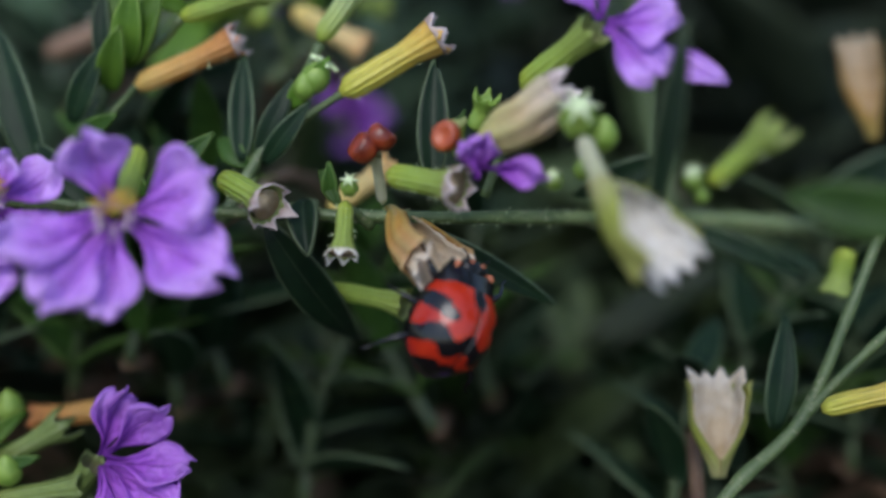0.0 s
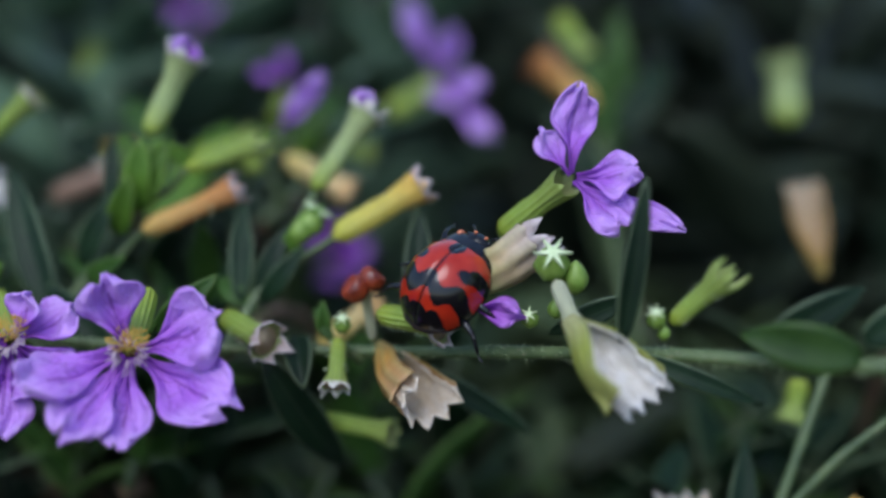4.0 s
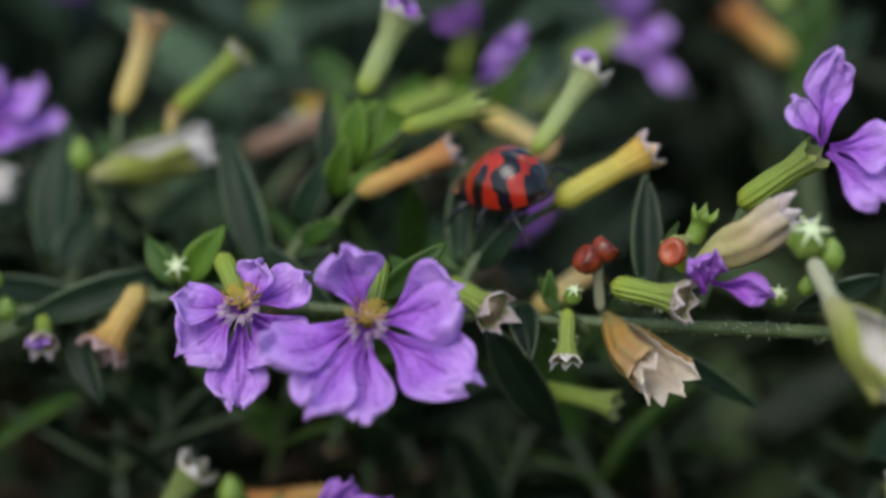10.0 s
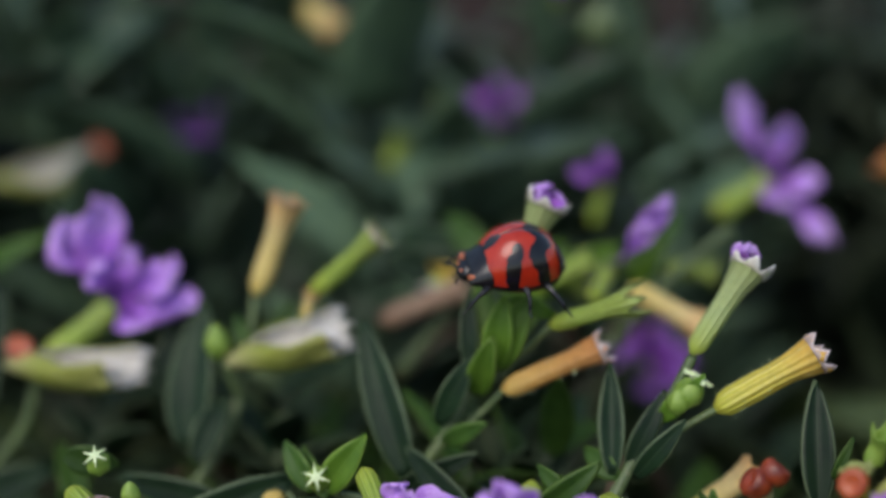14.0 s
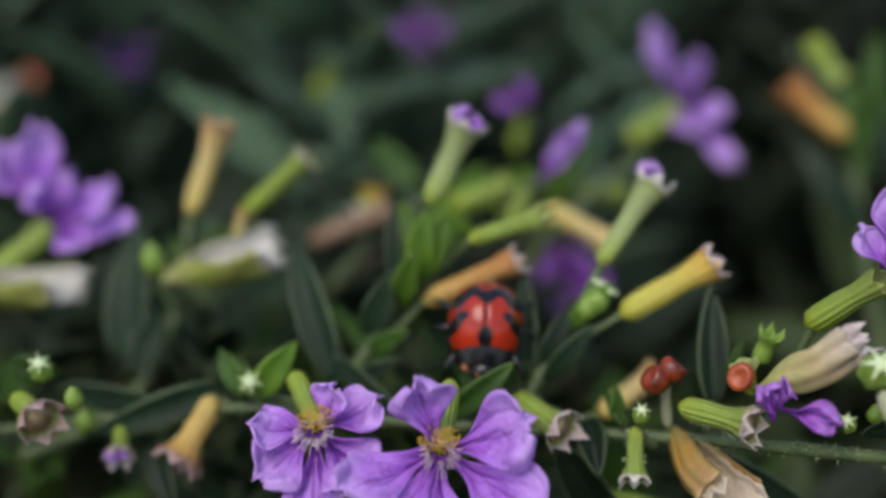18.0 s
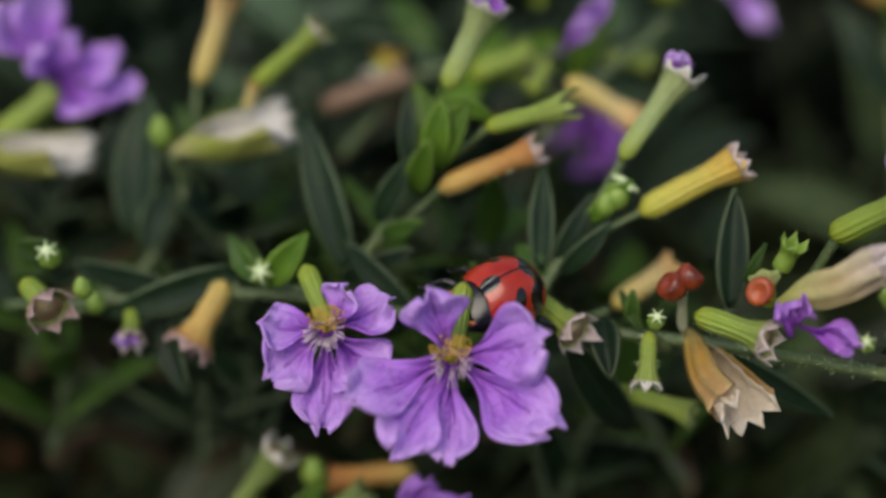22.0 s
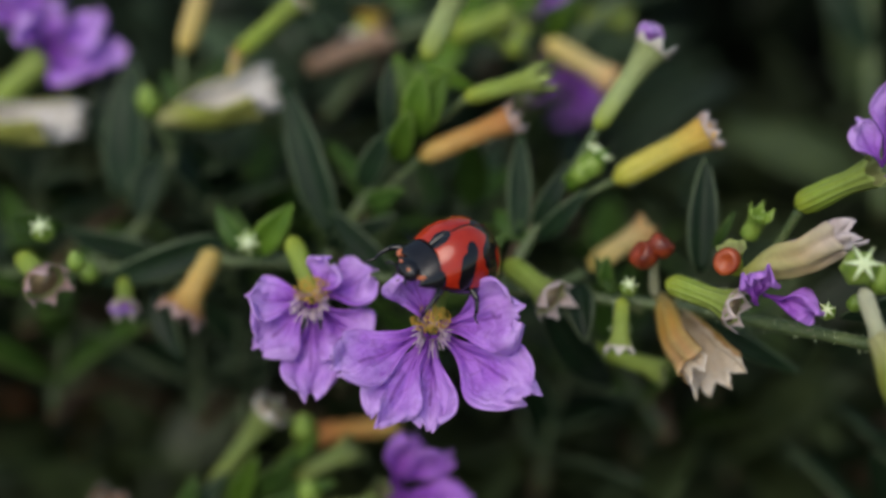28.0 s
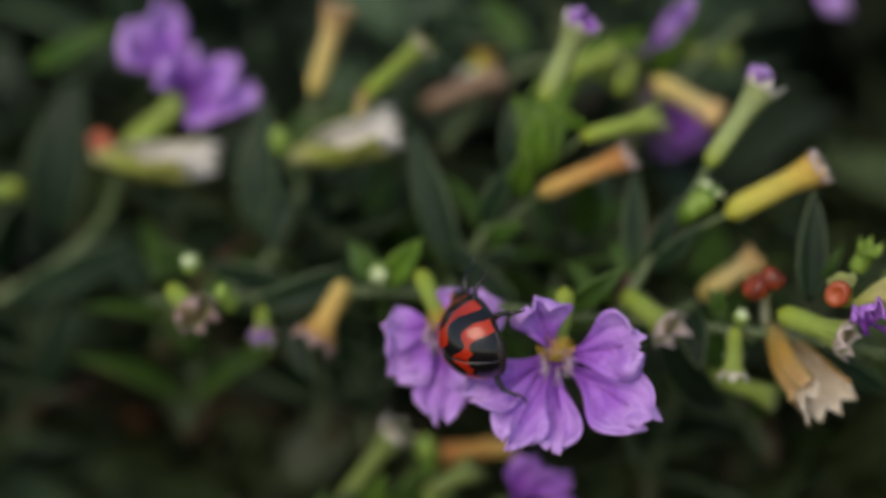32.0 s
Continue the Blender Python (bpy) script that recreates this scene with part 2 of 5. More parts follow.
# Deeper violet: own tone of withered scraps, painted-in shade on low and rear flowers.
PETAL_DEEP_SHADED = petal_material("petal_deep_shaded_violet", (0.27, 0.055, 0.46), (0.39, 0.11, 0.61), (0.54, 0.25, 0.76), (0.10, 0.015, 0.20))
PETAL_PALE = petal_material("petal_pale_violet", (0.38, 0.13, 0.60), (0.52, 0.25, 0.76), (0.68, 0.46, 0.88), (0.20, 0.05, 0.36))


def plain(name, a, b, rough=0.4, scale=900.0, translucent=0.0, bump=0.00006, **more):
    m = Nodes(name, rough=rough, **more)
    n = m.noise(scale)
    return m.done(m.ramp(n, [(0.3, a), (0.7, b)]), m.noise(scale * 4), bump, 0.6, translucent=translucent)


SEED_RED = plain("seed_dark_red", (0.07, 0.010, 0.004), (0.27, 0.040, 0.011), 0.34)
SEED_ORANGE = plain("seed_orange", (0.22, 0.028, 0.007), (0.38, 0.075, 0.016), 0.35)
BUD_GREEN = plain("bud_green", (0.14, 0.25, 0.03), (0.27, 0.38, 0.07), 0.45, translucent=0.12)
STAR_WHITE = plain("bud_tip_white", (0.46, 0.58, 0.28), (0.66, 0.74, 0.48), 0.5)
ANTHER = plain("anther_yellow", (0.48, 0.27, 0.02), (0.66, 0.45, 0.08), 0.7)
WOOL = plain("pale_filament", (0.42, 0.29, 0.40), (0.66, 0.54, 0.58), 0.6)
SOIL = plain("dark_soil", (0.014, 0.008, 0.006), (0.034, 0.019, 0.014), 0.9, 60.0, bump=0.002, spec=0.08)


# ---------------------------------------------------------------- mesh tools
PLACE = {}


def V(x, y, z):
    """Millimetres of the plan."""
    return Vector((x * MM, y * MM, z * MM))


def part(name, mesh, material, parent, m=None, label=""):
    """Links a mesh as one object under a thing or part, at a pose of the world."""
    m = m or Matrix()
    if not mesh.materials:
        mesh.materials.append(material)
    ob = new(name, mesh)
    if parent is not None:
        ob.parent = parent
        ob.matrix_basis = PLACE[parent].inverted() @ m
    else:
        ob.matrix_basis = m
    PLACE[ob] = m
    return tagged(ob, label)


def thing(name, at, label, category, group="", kind=""):
    ob = new(name)
    ob.empty_display_size = 0.002
    ob.location = at
    PLACE[ob] = Matrix.Translation(at)
    return tagged(ob, label, category, group, kind)


def mesh_of(name, verts, faces, uvs=None, smooth=True):
    me = bpy.data.meshes.new(name)
    me.from_pydata([tuple(v) for v in verts], [], faces)
    if uvs is not None:
        lay = me.uv_layers.new(name="uv")
        idx = np.empty(len(me.loops), dtype=np.int32)
        me.loops.foreach_get("vertex_index", idx)
        lay.data.foreach_set("uv", np.asarray(uvs, dtype=np.float32)[idx].ravel())
    if smooth:
        me.polygons.foreach_set("use_smooth", np.ones(len(me.polygons), dtype=bool))
    me.update()
    return me


def frame_along(base, tip, side=None, spin=0.0):
    """A pose at base whose z runs to tip; its y points to the side that is given (towards the eye if none)."""
    z = (tip - base).normalized()
    y = Vector(side) if side is not None else Vector((0.0, -1.0, 0.35))
    y = (y - z * y.dot(z))
    if y.length < 1e-6:
        y = z.orthogonal()
    y.normalize()
    x = y.cross(z)
    m = Matrix((x, y, z)).transposed().to_4x4()
    m.translation = base
    return m @ Matrix.Rotation(spin, 4, "Z")


def grid_shell(points, nu, nv, thick):
    """Closed thin shell from a grid of points[j][i]: two skins and a rim. Returns verts, faces, uvs."""
    p = np.array(points, dtype=float).reshape(nv, nu, 3)
    du = np.gradient(p, axis=1)
    dv = np.gradient(p, axis=0)
    n = np.cross(du, dv)
    n /= np.linalg.norm(n, axis=2, keepdims=True) + 1e-12
    top, low = p + n * thick / 2, p - n * thick / 2
    verts = np.concatenate([top.reshape(-1, 3), low.reshape(-1, 3)])
    g = lambda i, j: j * nu + i
    k = nu * nv
    faces = []
    for j in range(nv - 1):
        for i in range(nu - 1):
            a, b, c, d = g(i, j), g(i + 1, j), g(i + 1, j + 1), g(i, j + 1)
            faces.append((a, b, c, d))
            faces.append((k + d, k + c, k + b, k + a))
    ring = [g(i, 0) for i in range(nu)] + [g(nu - 1, j) for j in range(1, nv)] + [g(i, nv - 1) for i in range(nu - 2, -1, -1)] + [g(0, j) for j in range(nv - 2, 0, -1)]
    for a, b in zip(ring, ring[1:] + ring[:1]):
        faces.append((b, a, k + a, k + b))
    uv = [(i / (nu - 1), j / (nv - 1)) for j in range(nv) for i in range(nu)] * 2
    return verts, faces, uv


def tube_grid(rings, nu, cap_start=True, cap_end=True):
    """Skin over rings of points; each ring is nu points. Returns verts, faces, uvs."""
    nv = len(rings)
    verts = [p for r in rings for p in r]
    uv = [(i / nu, j / (nv - 1)) for j in range(nv) for i in range(nu)]
    faces = [(j * nu + i, j * nu + (i + 1) % nu, (j + 1) * nu + (i + 1) % nu, (j + 1) * nu + i) for j in range(nv - 1) for i in range(nu)]
    if cap_start:
        faces.append(tuple(range(nu - 1, -1, -1)))
    if cap_end:
        faces.append(tuple((nv - 1) * nu + i for i in range(nu)))
    return verts, faces, uv


def path_mesh(name, pts, r0, r1, nu=9, steps=6):
    """A stem through points (world), tapered from r0 to r1, with swollen joints."""
    p = [Vector(q) for q in pts]
    dense = []
    for i in range(len(p) - 1):
        a, b, c, d = p[max(i - 1, 0)], p[i], p[i + 1], p[min(i + 2, len(p) - 1)]
        for k in range(steps):
            t = k / steps
            dense.append(0.5 * ((2 * b) + (c - a) * t + (2 * a - 5 * b + 4 * c - d) * t * t + (3 * b - a - 3 * c + d) * t ** 3))
    dense.append(p[-1])
    rings, ref = [], Vector((0.13, -0.9, 0.4))
    for i, q in enumerate(dense):
        z = (dense[min(i + 1, len(dense) - 1)] - dense[max(i - 1, 0)]).normalized()
        x = ref.cross(z).normalized()
        y = z.cross(x)
        f = i / (len(dense) - 1)
        node = 1.0 + 0.28 * max(0.0, 1 - abs((i % steps) - 0.5) * 1.2) * (0 < i < len(dense) - 1)
        r = (r0 + (r1 - r0) * f) * node
        rings.append([q + r * (math.cos(2 * math.pi * k / nu) * x + math.sin(2 * math.pi * k / nu) * y) for k in range(nu)])
    return mesh_of(name, *tube_grid(rings, nu))


def stem(parent, pts, r0, r1, material=None, name="stem", label=""):
    q = [V(*a) for a in pts]
    me = path_mesh(name, q, r0 * MM, r1 * MM)
    return part(name, me, material or STEM, parent, Matrix(), label)


def bristles(parent, pts, r0, r1, count, seed):
    """Fine pale hairs standing off a stem, under it."""
    rng = random.Random(seed)
    q = [V(*a) for a in pts]
    verts, faces = [], []
    for _ in range(count):
        k = rng.randrange(len(q) - 1)
        f = rng.random()
        along = (q[k + 1] - q[k]).normalized()
        side = along.orthogonal().normalized()
        side.rotate(Matrix.Rotation(rng.uniform(0, 6.28), 3, along))
        h = (k + f) / (len(q) - 1)
        base = q[k].lerp(q[k + 1], f) + side * (r0 + (r1 - r0) * h) * MM * 0.95
        w = along * 0.00002
        up = side.cross(along) * 0.00002
        o = len(verts)
        verts += [base + w, base - w * 0.5 + up, base - w * 0.5 - up, base + (side + along * rng.uniform(-0.3, 0.5)).normalized() * rng.uniform(0.00016, 0.00036)]
        faces += [(o, o + 1, o + 3), (o + 1, o + 2, o + 3), (o + 2, o, o + 3), (o, o + 2, o + 1)]
    return part("bristle_coat", mesh_of("bristle_coat", verts, faces, smooth=False), STAR_WHITE, parent, Matrix(), "short pale bristles")


def root_stem(parent, top, r):
    """The woody foot of a branch, from the soil behind up to where the green stem begins."""
    a = V(*top)
    pts = [Vector((a.x + 0.012, a.y + 0.060, -0.004)), Vector((a.x + 0.010, a.y + 0.052, a.z * 0.55)), Vector((a.x + 0.003, a.y + 0.022, a.z * 0.93)), a]
    return part("woody_stem", path_mesh("woody_stem", pts, r * 1.7 * MM, r * MM), STEM_RED, parent, Matrix(), "brown woody foot of the stem")


def calyx_mesh(length, r0, r1, bend=0.0, ribs=12, teeth=6, flare=1.04, tooth=0.07, seed=0, wall=0.05):
    """Ribbed floral tube along z with a rounded spurred base, a throat that is open, and pointed teeth."""
    rng = random.Random(seed)
    nu, nv = ribs * 2, 12
    rows, inner = [], []
    def ring(f, k, extra=0.0):
        swell = math.sin(min(f / 0.16, 1.0) * math.pi / 2) ** 0.6
        r = (r0 + (r1 - r0) * f ** 1.9) * (0.34 + 0.66 * swell) * (1 - 0.13 * math.exp(-((f - 0.66) / 0.2) ** 2)) * (1 + (flare - 1) * max(0, (f - 0.78) / 0.22) ** 1.5)
        z = f * length * (1 - 0.5 * tooth)
        y0 = bend * length * (f * f - f) * 2.0
        out = []
        for i in range(nu):
            a = 2 * math.pi * i / nu
            rr = r * k * (1 + 0.018 * (1 if i % 2 else -1)) * (1 + 0.010 * rng.uniform(-1, 1)) * (1 + 0.07 * noise.noise((2.2 * math.cos(a) + seed, 2.2 * math.sin(a), 5 * f)))
            zz = z
            if extra:
                ph = (i * teeth / nu) % 1.0
                peak = max(0.0, 1 - abs(ph - 0.5) * 2.6)
                zz += extra * length * tooth * peak * rng.uniform(0.75, 1.2)
                rr *= 1 + 0.14 * peak
            out.append(Vector((rr * math.cos(a), rr * math.sin(a) + y0, zz)))
        return out
    for j in range(nv):
        rows.append(ring(j / (nv - 1), 1.0))
    rows.append(ring(1.0, 1.04, 1.0))
    rows.append(ring(1.0, 0.98, 0.96))
    for f in (0.97, 0.85, 0.7):
        rows.append(ring(f, 1.0 - wall))
    return tube_grid(rows, nu)


def calyx(parent, base, tip, r0, r1, material, bend=0.085, label="", name="calyx", teeth_mat=None, petals=None, seed=1, flare=1.1, tooth=0.07, spin=0.0, teeth_size=1.0, side=None, hairs=0):
    """A floral tube from base to tip (mm) with radii in mm, as one part; its toothed rim and any shrivelled petals under it."""
    b, t = V(*base), V(*tip)
    length = (t - b).length
    m = frame_along(b, t, side, spin)
    v, f, uv = calyx_mesh(length, r0 * MM, r1 * MM, bend, seed=seed, flare=flare, tooth=tooth)
    ob = part(name, mesh_of(name, v, f, uv), material, parent, m, label)
    if hairs:
        part("bristle_coat", hair_mesh(length, r0 * MM, r1 * MM, bend, seed, hairs), STAR_WHITE, ob, m, "short pale bristles")
    if teeth_mat:
        bowl = [[Vector((q * r1 * MM * math.cos(0.5236 * i), q * r1 * MM * math.sin(0.5236 * i), length * 0.98 - r1 * MM * d)) for i in range(12)] for q, d in ((0.97, 0.0), (0.8, 0.35), (0.45, 0.6), (0.03, 0.7))]
        part("throat", mesh_of("throat", *tube_grid(bowl, 12)), PAPER_BUFF, ob, m, "brownish dry throat")
        part("rim_teeth", teeth_mesh(length, r1 * MM * flare, seed, 6, teeth_size), teeth_mat, ob, m, "papery pointed teeth round the mouth")
    if petals:
        part("shrivelled_petal", crumple_mesh(r1 * MM * 1.15, seed), petals, ob, m @ Matrix.Translation((0, 0, length * 0.99)), "small crumpled violet petals")
    return ob


def teeth_mesh(length, r, seed, count=6, size=1.0):
    """A thin papery collar on the mouth of a tube, drawn out into six uneven points."""
    rng = random.Random(seed + 50)
    nu, nv = count * 6 + 1, 5
    tall = [r * size * rng.uniform(0.5, 0.95) for _ in range(count)]
    lean = [rng.uniform(0.0, 0.36) for _ in range(count)]
    nick = [rng.uniform(-0.12, 0.12) for _ in range(nu)]
    pts = []
    for j in range(nv):
        h = j / (nv - 1)
        for i in range(nu):
            q = i % (nu - 1)
            k, ph = q // 6, (q % 6) / 6
            peak = max(0.0, 1 - abs(ph - 0.5) * 2) ** 1.15
            z = h * (tall[k] * (0.16 + 0.86 * peak) + nick[q] * r * 0.4)
            rr = r * (1.03 + h * (lean[k] * peak + 0.0) + 0.05 * math.sin(3 * h + 2.3 * q))
            a = 2 * math.pi * q / (nu - 1)
            pts.append((rr * math.cos(a), rr * math.sin(a), length * 0.95 + z))
    return mesh_of("rim_teeth", *grid_shell(pts, nu, nv, r * 0.025))


def hair_mesh(length, r0, r1, bend, seed, count):
    """Short stiff hairs standing off a tube."""
    rng = random.Random(seed + 77)
    verts, faces = [], []
    for _ in range(count):
        f, a = rng.uniform(0.04, 0.96), rng.uniform(0, 6.28)
        r = (r0 + (r1 - r0) * f ** 1.6) * 0.97
        out = Vector((math.cos(a), math.sin(a), rng.uniform(-0.1, 0.5)))
        p = Vector((r * math.cos(a), r * math.sin(a) + bend * length * (f * f - f) * 2.0, f * length))
        side = Vector((-math.sin(a), math.cos(a), 0)) * 0.000014
        up = Vector((0, 0, 0.000014))
        o = len(verts)
        verts += [p + side, p - side * 0.5 + up, p - side * 0.5 - up, p + out.normalized() * rng.uniform(0.00015, 0.00034)]
        faces += [(o, o + 1, o + 3), (o + 1, o + 2, o + 3), (o + 2, o, o + 3), (o, o + 2, o + 1)]
    return mesh_of("bristle_coat", verts, faces, smooth=False)


def crumple_mesh(r, seed, scraps=3):
    """Shrivelled petals as a few folded scraps bunched together."""
    rng = random.Random(seed + 9)
    verts, faces, uvs = [], [], []
    for k in range(scraps):
        a = rng.uniform(0, 6.28)
        c = Vector((math.cos(a), math.sin(a), 0)) * r * 0.35
        ex = Vector((rng.uniform(-1, 1), rng.uniform(-1, 1), 0.3)).normalized() * r * 0.62
        ey = (Vector((0, 0, 1)) + Vector((math.cos(a), math.sin(a), 0)) * 0.6).normalized() * r * rng.uniform(0.8, 1.2)
        en = ex.cross(ey).normalized() * r * 0.22
        pts = []
        for j in range(6):
            for i in range(6):
                s, h = i / 5 - 0.5, j / 5
                w = math.sin(math.pi * min(0.15 + 0.7 * h, 1)) ** 0.5
                pts.append(tuple(c + ex * (2 * s * w) + ey * (h * (1 - 0.5 * s * s)) + en * (math.sin(9 * s + 4 * h + k) + 0.6 * math.cos(8 * h + k))))
        v, f, uv = grid_shell(pts, 6, 6, r * 0.03)
        o = len(verts)
        verts += [tuple(x) for x in v]
        faces += [tuple(o + q for q in x) for x in f]
        uvs += uv
    return mesh_of("shrivelled_petal", verts, faces, uvs)


def leaf_points(length, width, fold=0.25, curl=0.12, wave=0.03, seed=0, nu=7, nv=13, twist=0.0):
    """Lance-shaped blade along z, folded along the midrib (towards +y) and curled back at the tip."""
    rng = random.Random(seed)
    ph = rng.uniform(0, 6.28)
    pts = []
    for j in range(nv):
        h = j / (nv - 1)
        w = width * 0.5 * (math.sin(math.pi * min(1.0, (0.03 + 0.97 * h) ** 0.8)) ** 0.75 + 0.02) * (1 if h < 0.97 else 0.6)
        for i in range(nu):
            s = 2 * i / (nu - 1) - 1
            x, y = s * w, fold * abs(s) ** 1.4 * w - curl * length * h * h + wave * width * math.sin(7 * h + ph + 2 * s) * abs(s)
            a = twist * h
            pts.append((x * math.cos(a) - y * math.sin(a), x * math.sin(a) + y * math.cos(a), h * length))
    return pts


def leaf(parent, base, tip, width, material=None, fold=0.17, curl=0.08, spin=0.0, side=None, seed=0, label="", twist=0.0):
    b, t = V(*base), V(*tip)
    length = (t - b).length
    pts = leaf_points(length, width * MM, fold, 0.0, 0.03, seed, twist=twist)
    bow = curl * length
    pts = [(x, y + bow * math.sin(math.pi * z / length), z) for x, y, z in pts]
    me = mesh_of("leaf", *grid_shell(pts, 7, 13, 0.00022))
    return part("leaf", me, material or LEAF_DARK, parent, frame_along(b, t, side, radians(spin)), label)


def petal_mesh(length, width, seed, cup=0.12, ruffle=0.13, curl=0.0):
    """Obovate crumpled petal along z: a narrow claw, a broad blade with a lobed wavy rim, and creases."""
    rng = random.Random(seed)
    a, b, c, d = (rng.uniform(0, 6.28) for _ in range(4))
    lop = rng.uniform(-0.12, 0.12)
    nu, nv = 19, 17
    pts = []
    for j in range(nv):
        h = j / (nv - 1)
        q = min(1.0, max(0.0, h - 0.10) / 0.58)
        wide = (0.15 + 0.85 * (q ** 1.2) ** 2 * (3 - 2 * q ** 1.2)) * (1.0 if h < 0.66 else (1 - ((h - 0.66) / 0.365) ** 2.2) ** 0.55)
        w = width * 0.51 * wide * (1 + 0.07 * math.sin(9 * h + a))
        for i in range(nu):
            s = 2 * i / (nu - 1) - 1
            rim = max(abs(s) ** 2.2, h ** 3)
            y = cup * length * (h * h - 0.2) + ruffle * width * rim * (0.6 * math.sin(4.6 * s + 4 * h + a) + 0.45 * math.sin(8 * h - 3.5 * s + b))
            y -= 0.15 * width * (1 - abs(s) ** 1.2) * math.sin(math.pi * h) ** 0.8
            y += width * h * (0.055 * math.sin(8 * s + 3 * h + c) + 0.17 * noise.noise((2.4 * s + c, 3.2 * h, d)) + 0.07 * noise.noise((6 * s + c, 7 * h, b)))
            y += curl * length * h ** 3
            z = h * length * (1.02 - 0.07 * h * h * abs(s) ** 2.2) + length * h ** 5 * (0.045 * math.sin(5 * s + b) + 0.030 * math.sin(11 * s + c) + 0.05 * noise.noise((5 * s, a, d)))
            pts.append((s * w + lop * width * h * h * 0.5, y, z))
    return mesh_of("petal", *grid_shell(pts, nu, nv, 0.00010))


def flower(parent, tube_base, centre, petals, r=0.75, facing=(0, -1, 0.2), tube=None, seed=3, petal_mat=None, label="", stamens=True, cup=0.10, heart=0.95):
    """A six-petalled flower: its green tube as the part, each petal and the yellow heart under it. petals: (tip, width in mm)."""
    b, c = V(*tube_base), V(*centre)
    back = V(*centre) - Vector(facing).normalized() * 0.0009
    ob = calyx(parent, tube_base, tuple(back / MM), r, r * 1.05, tube or GREEN_TUBE, 0.05, label or "open violet flower with crinkled petals on a green tube", "flower", seed=seed, tooth=0.1)
    face = Vector(facing).normalized()
    for k, (tip, width) in enumerate(petals):
        t = V(*tip)
        start = c + (t - c) * 0.06 - face * 0.0002
        m = frame_along(start, t, face)
        m = m @ Matrix.Rotation(random.Random(seed * 7 + k).uniform(-0.3, 0.3), 4, "Z")
        part("petal", petal_mesh((t - start).length, width * MM, seed * 17 + k, cup=cup * random.Random(seed * 31 + k).uniform(0.2, 1.6)), petal_mat or PETAL, ob, m)
    if stamens:
        up = Vector((0, 0, 1))
        right = face.cross(up).normalized()
        up = right.cross(face)
        rng = random.Random(seed)
        bm = bmesh.new()
        for k in range(330):
            a, q = rng.uniform(0, 6.28), rng.uniform(0.0, 1.0) ** 0.6
            o = c + (right * math.cos(a) * q + up * (math.sin(a) * q * 0.7 + 0.35)) * heart * MM * 1.15 + face * rng.uniform(0.1, 0.7) * MM
            bmesh.ops.create_icosphere(bm, subdivisions=1, radius=rng.uniform(0.03, 0.06) * MM, matrix=Matrix.Translation(o))
        me = bpy.data.meshes.new("heart")
        bm.to_mesh(me)
        bm.free()
        part("heart", me, ANTHER, ob, Matrix(), "yellow fuzzy heart")
        v, f, uv = [], [], []
        for k in range(80):
            a, q = rng.uniform(0, 6.28), rng.uniform(0.2, 1.15)
            p0 = c + (right * math.cos(a) + up * (math.sin(a) * 0.8 - 0.5)) * heart * MM * 0.5
            p1 = p0 + (right * math.cos(a) * q + up * (math.sin(a) * q - 0.6)) * heart * MM * 0.7 + face * rng.uniform(0.2, 0.9) * MM
            d = (p1 - p0).normalized()
            x = d.orthogonal().normalized()
            y = d.cross(x)
            rr = 0.027 * MM
            rings = [[p + rr * s * (math.cos(2.1 * i) * x + math.sin(2.1 * i) * y) for i in range(3)] for p, s in ((p0, 1), ((p0 + p1) / 2 + face * 0.0001, 0.9), (p1, 1.4))]
            vv, ff, uu = tube_grid(rings, 3)
            o = len(v)
            v += vv
            f += [tuple(o + i for i in x_) for x_ in ff]
            uv += uu
        part("filament_tuft", mesh_of("filament_tuft", v, f, uv), WOOL, ob, Matrix(), "pale lilac filaments")
    return ob


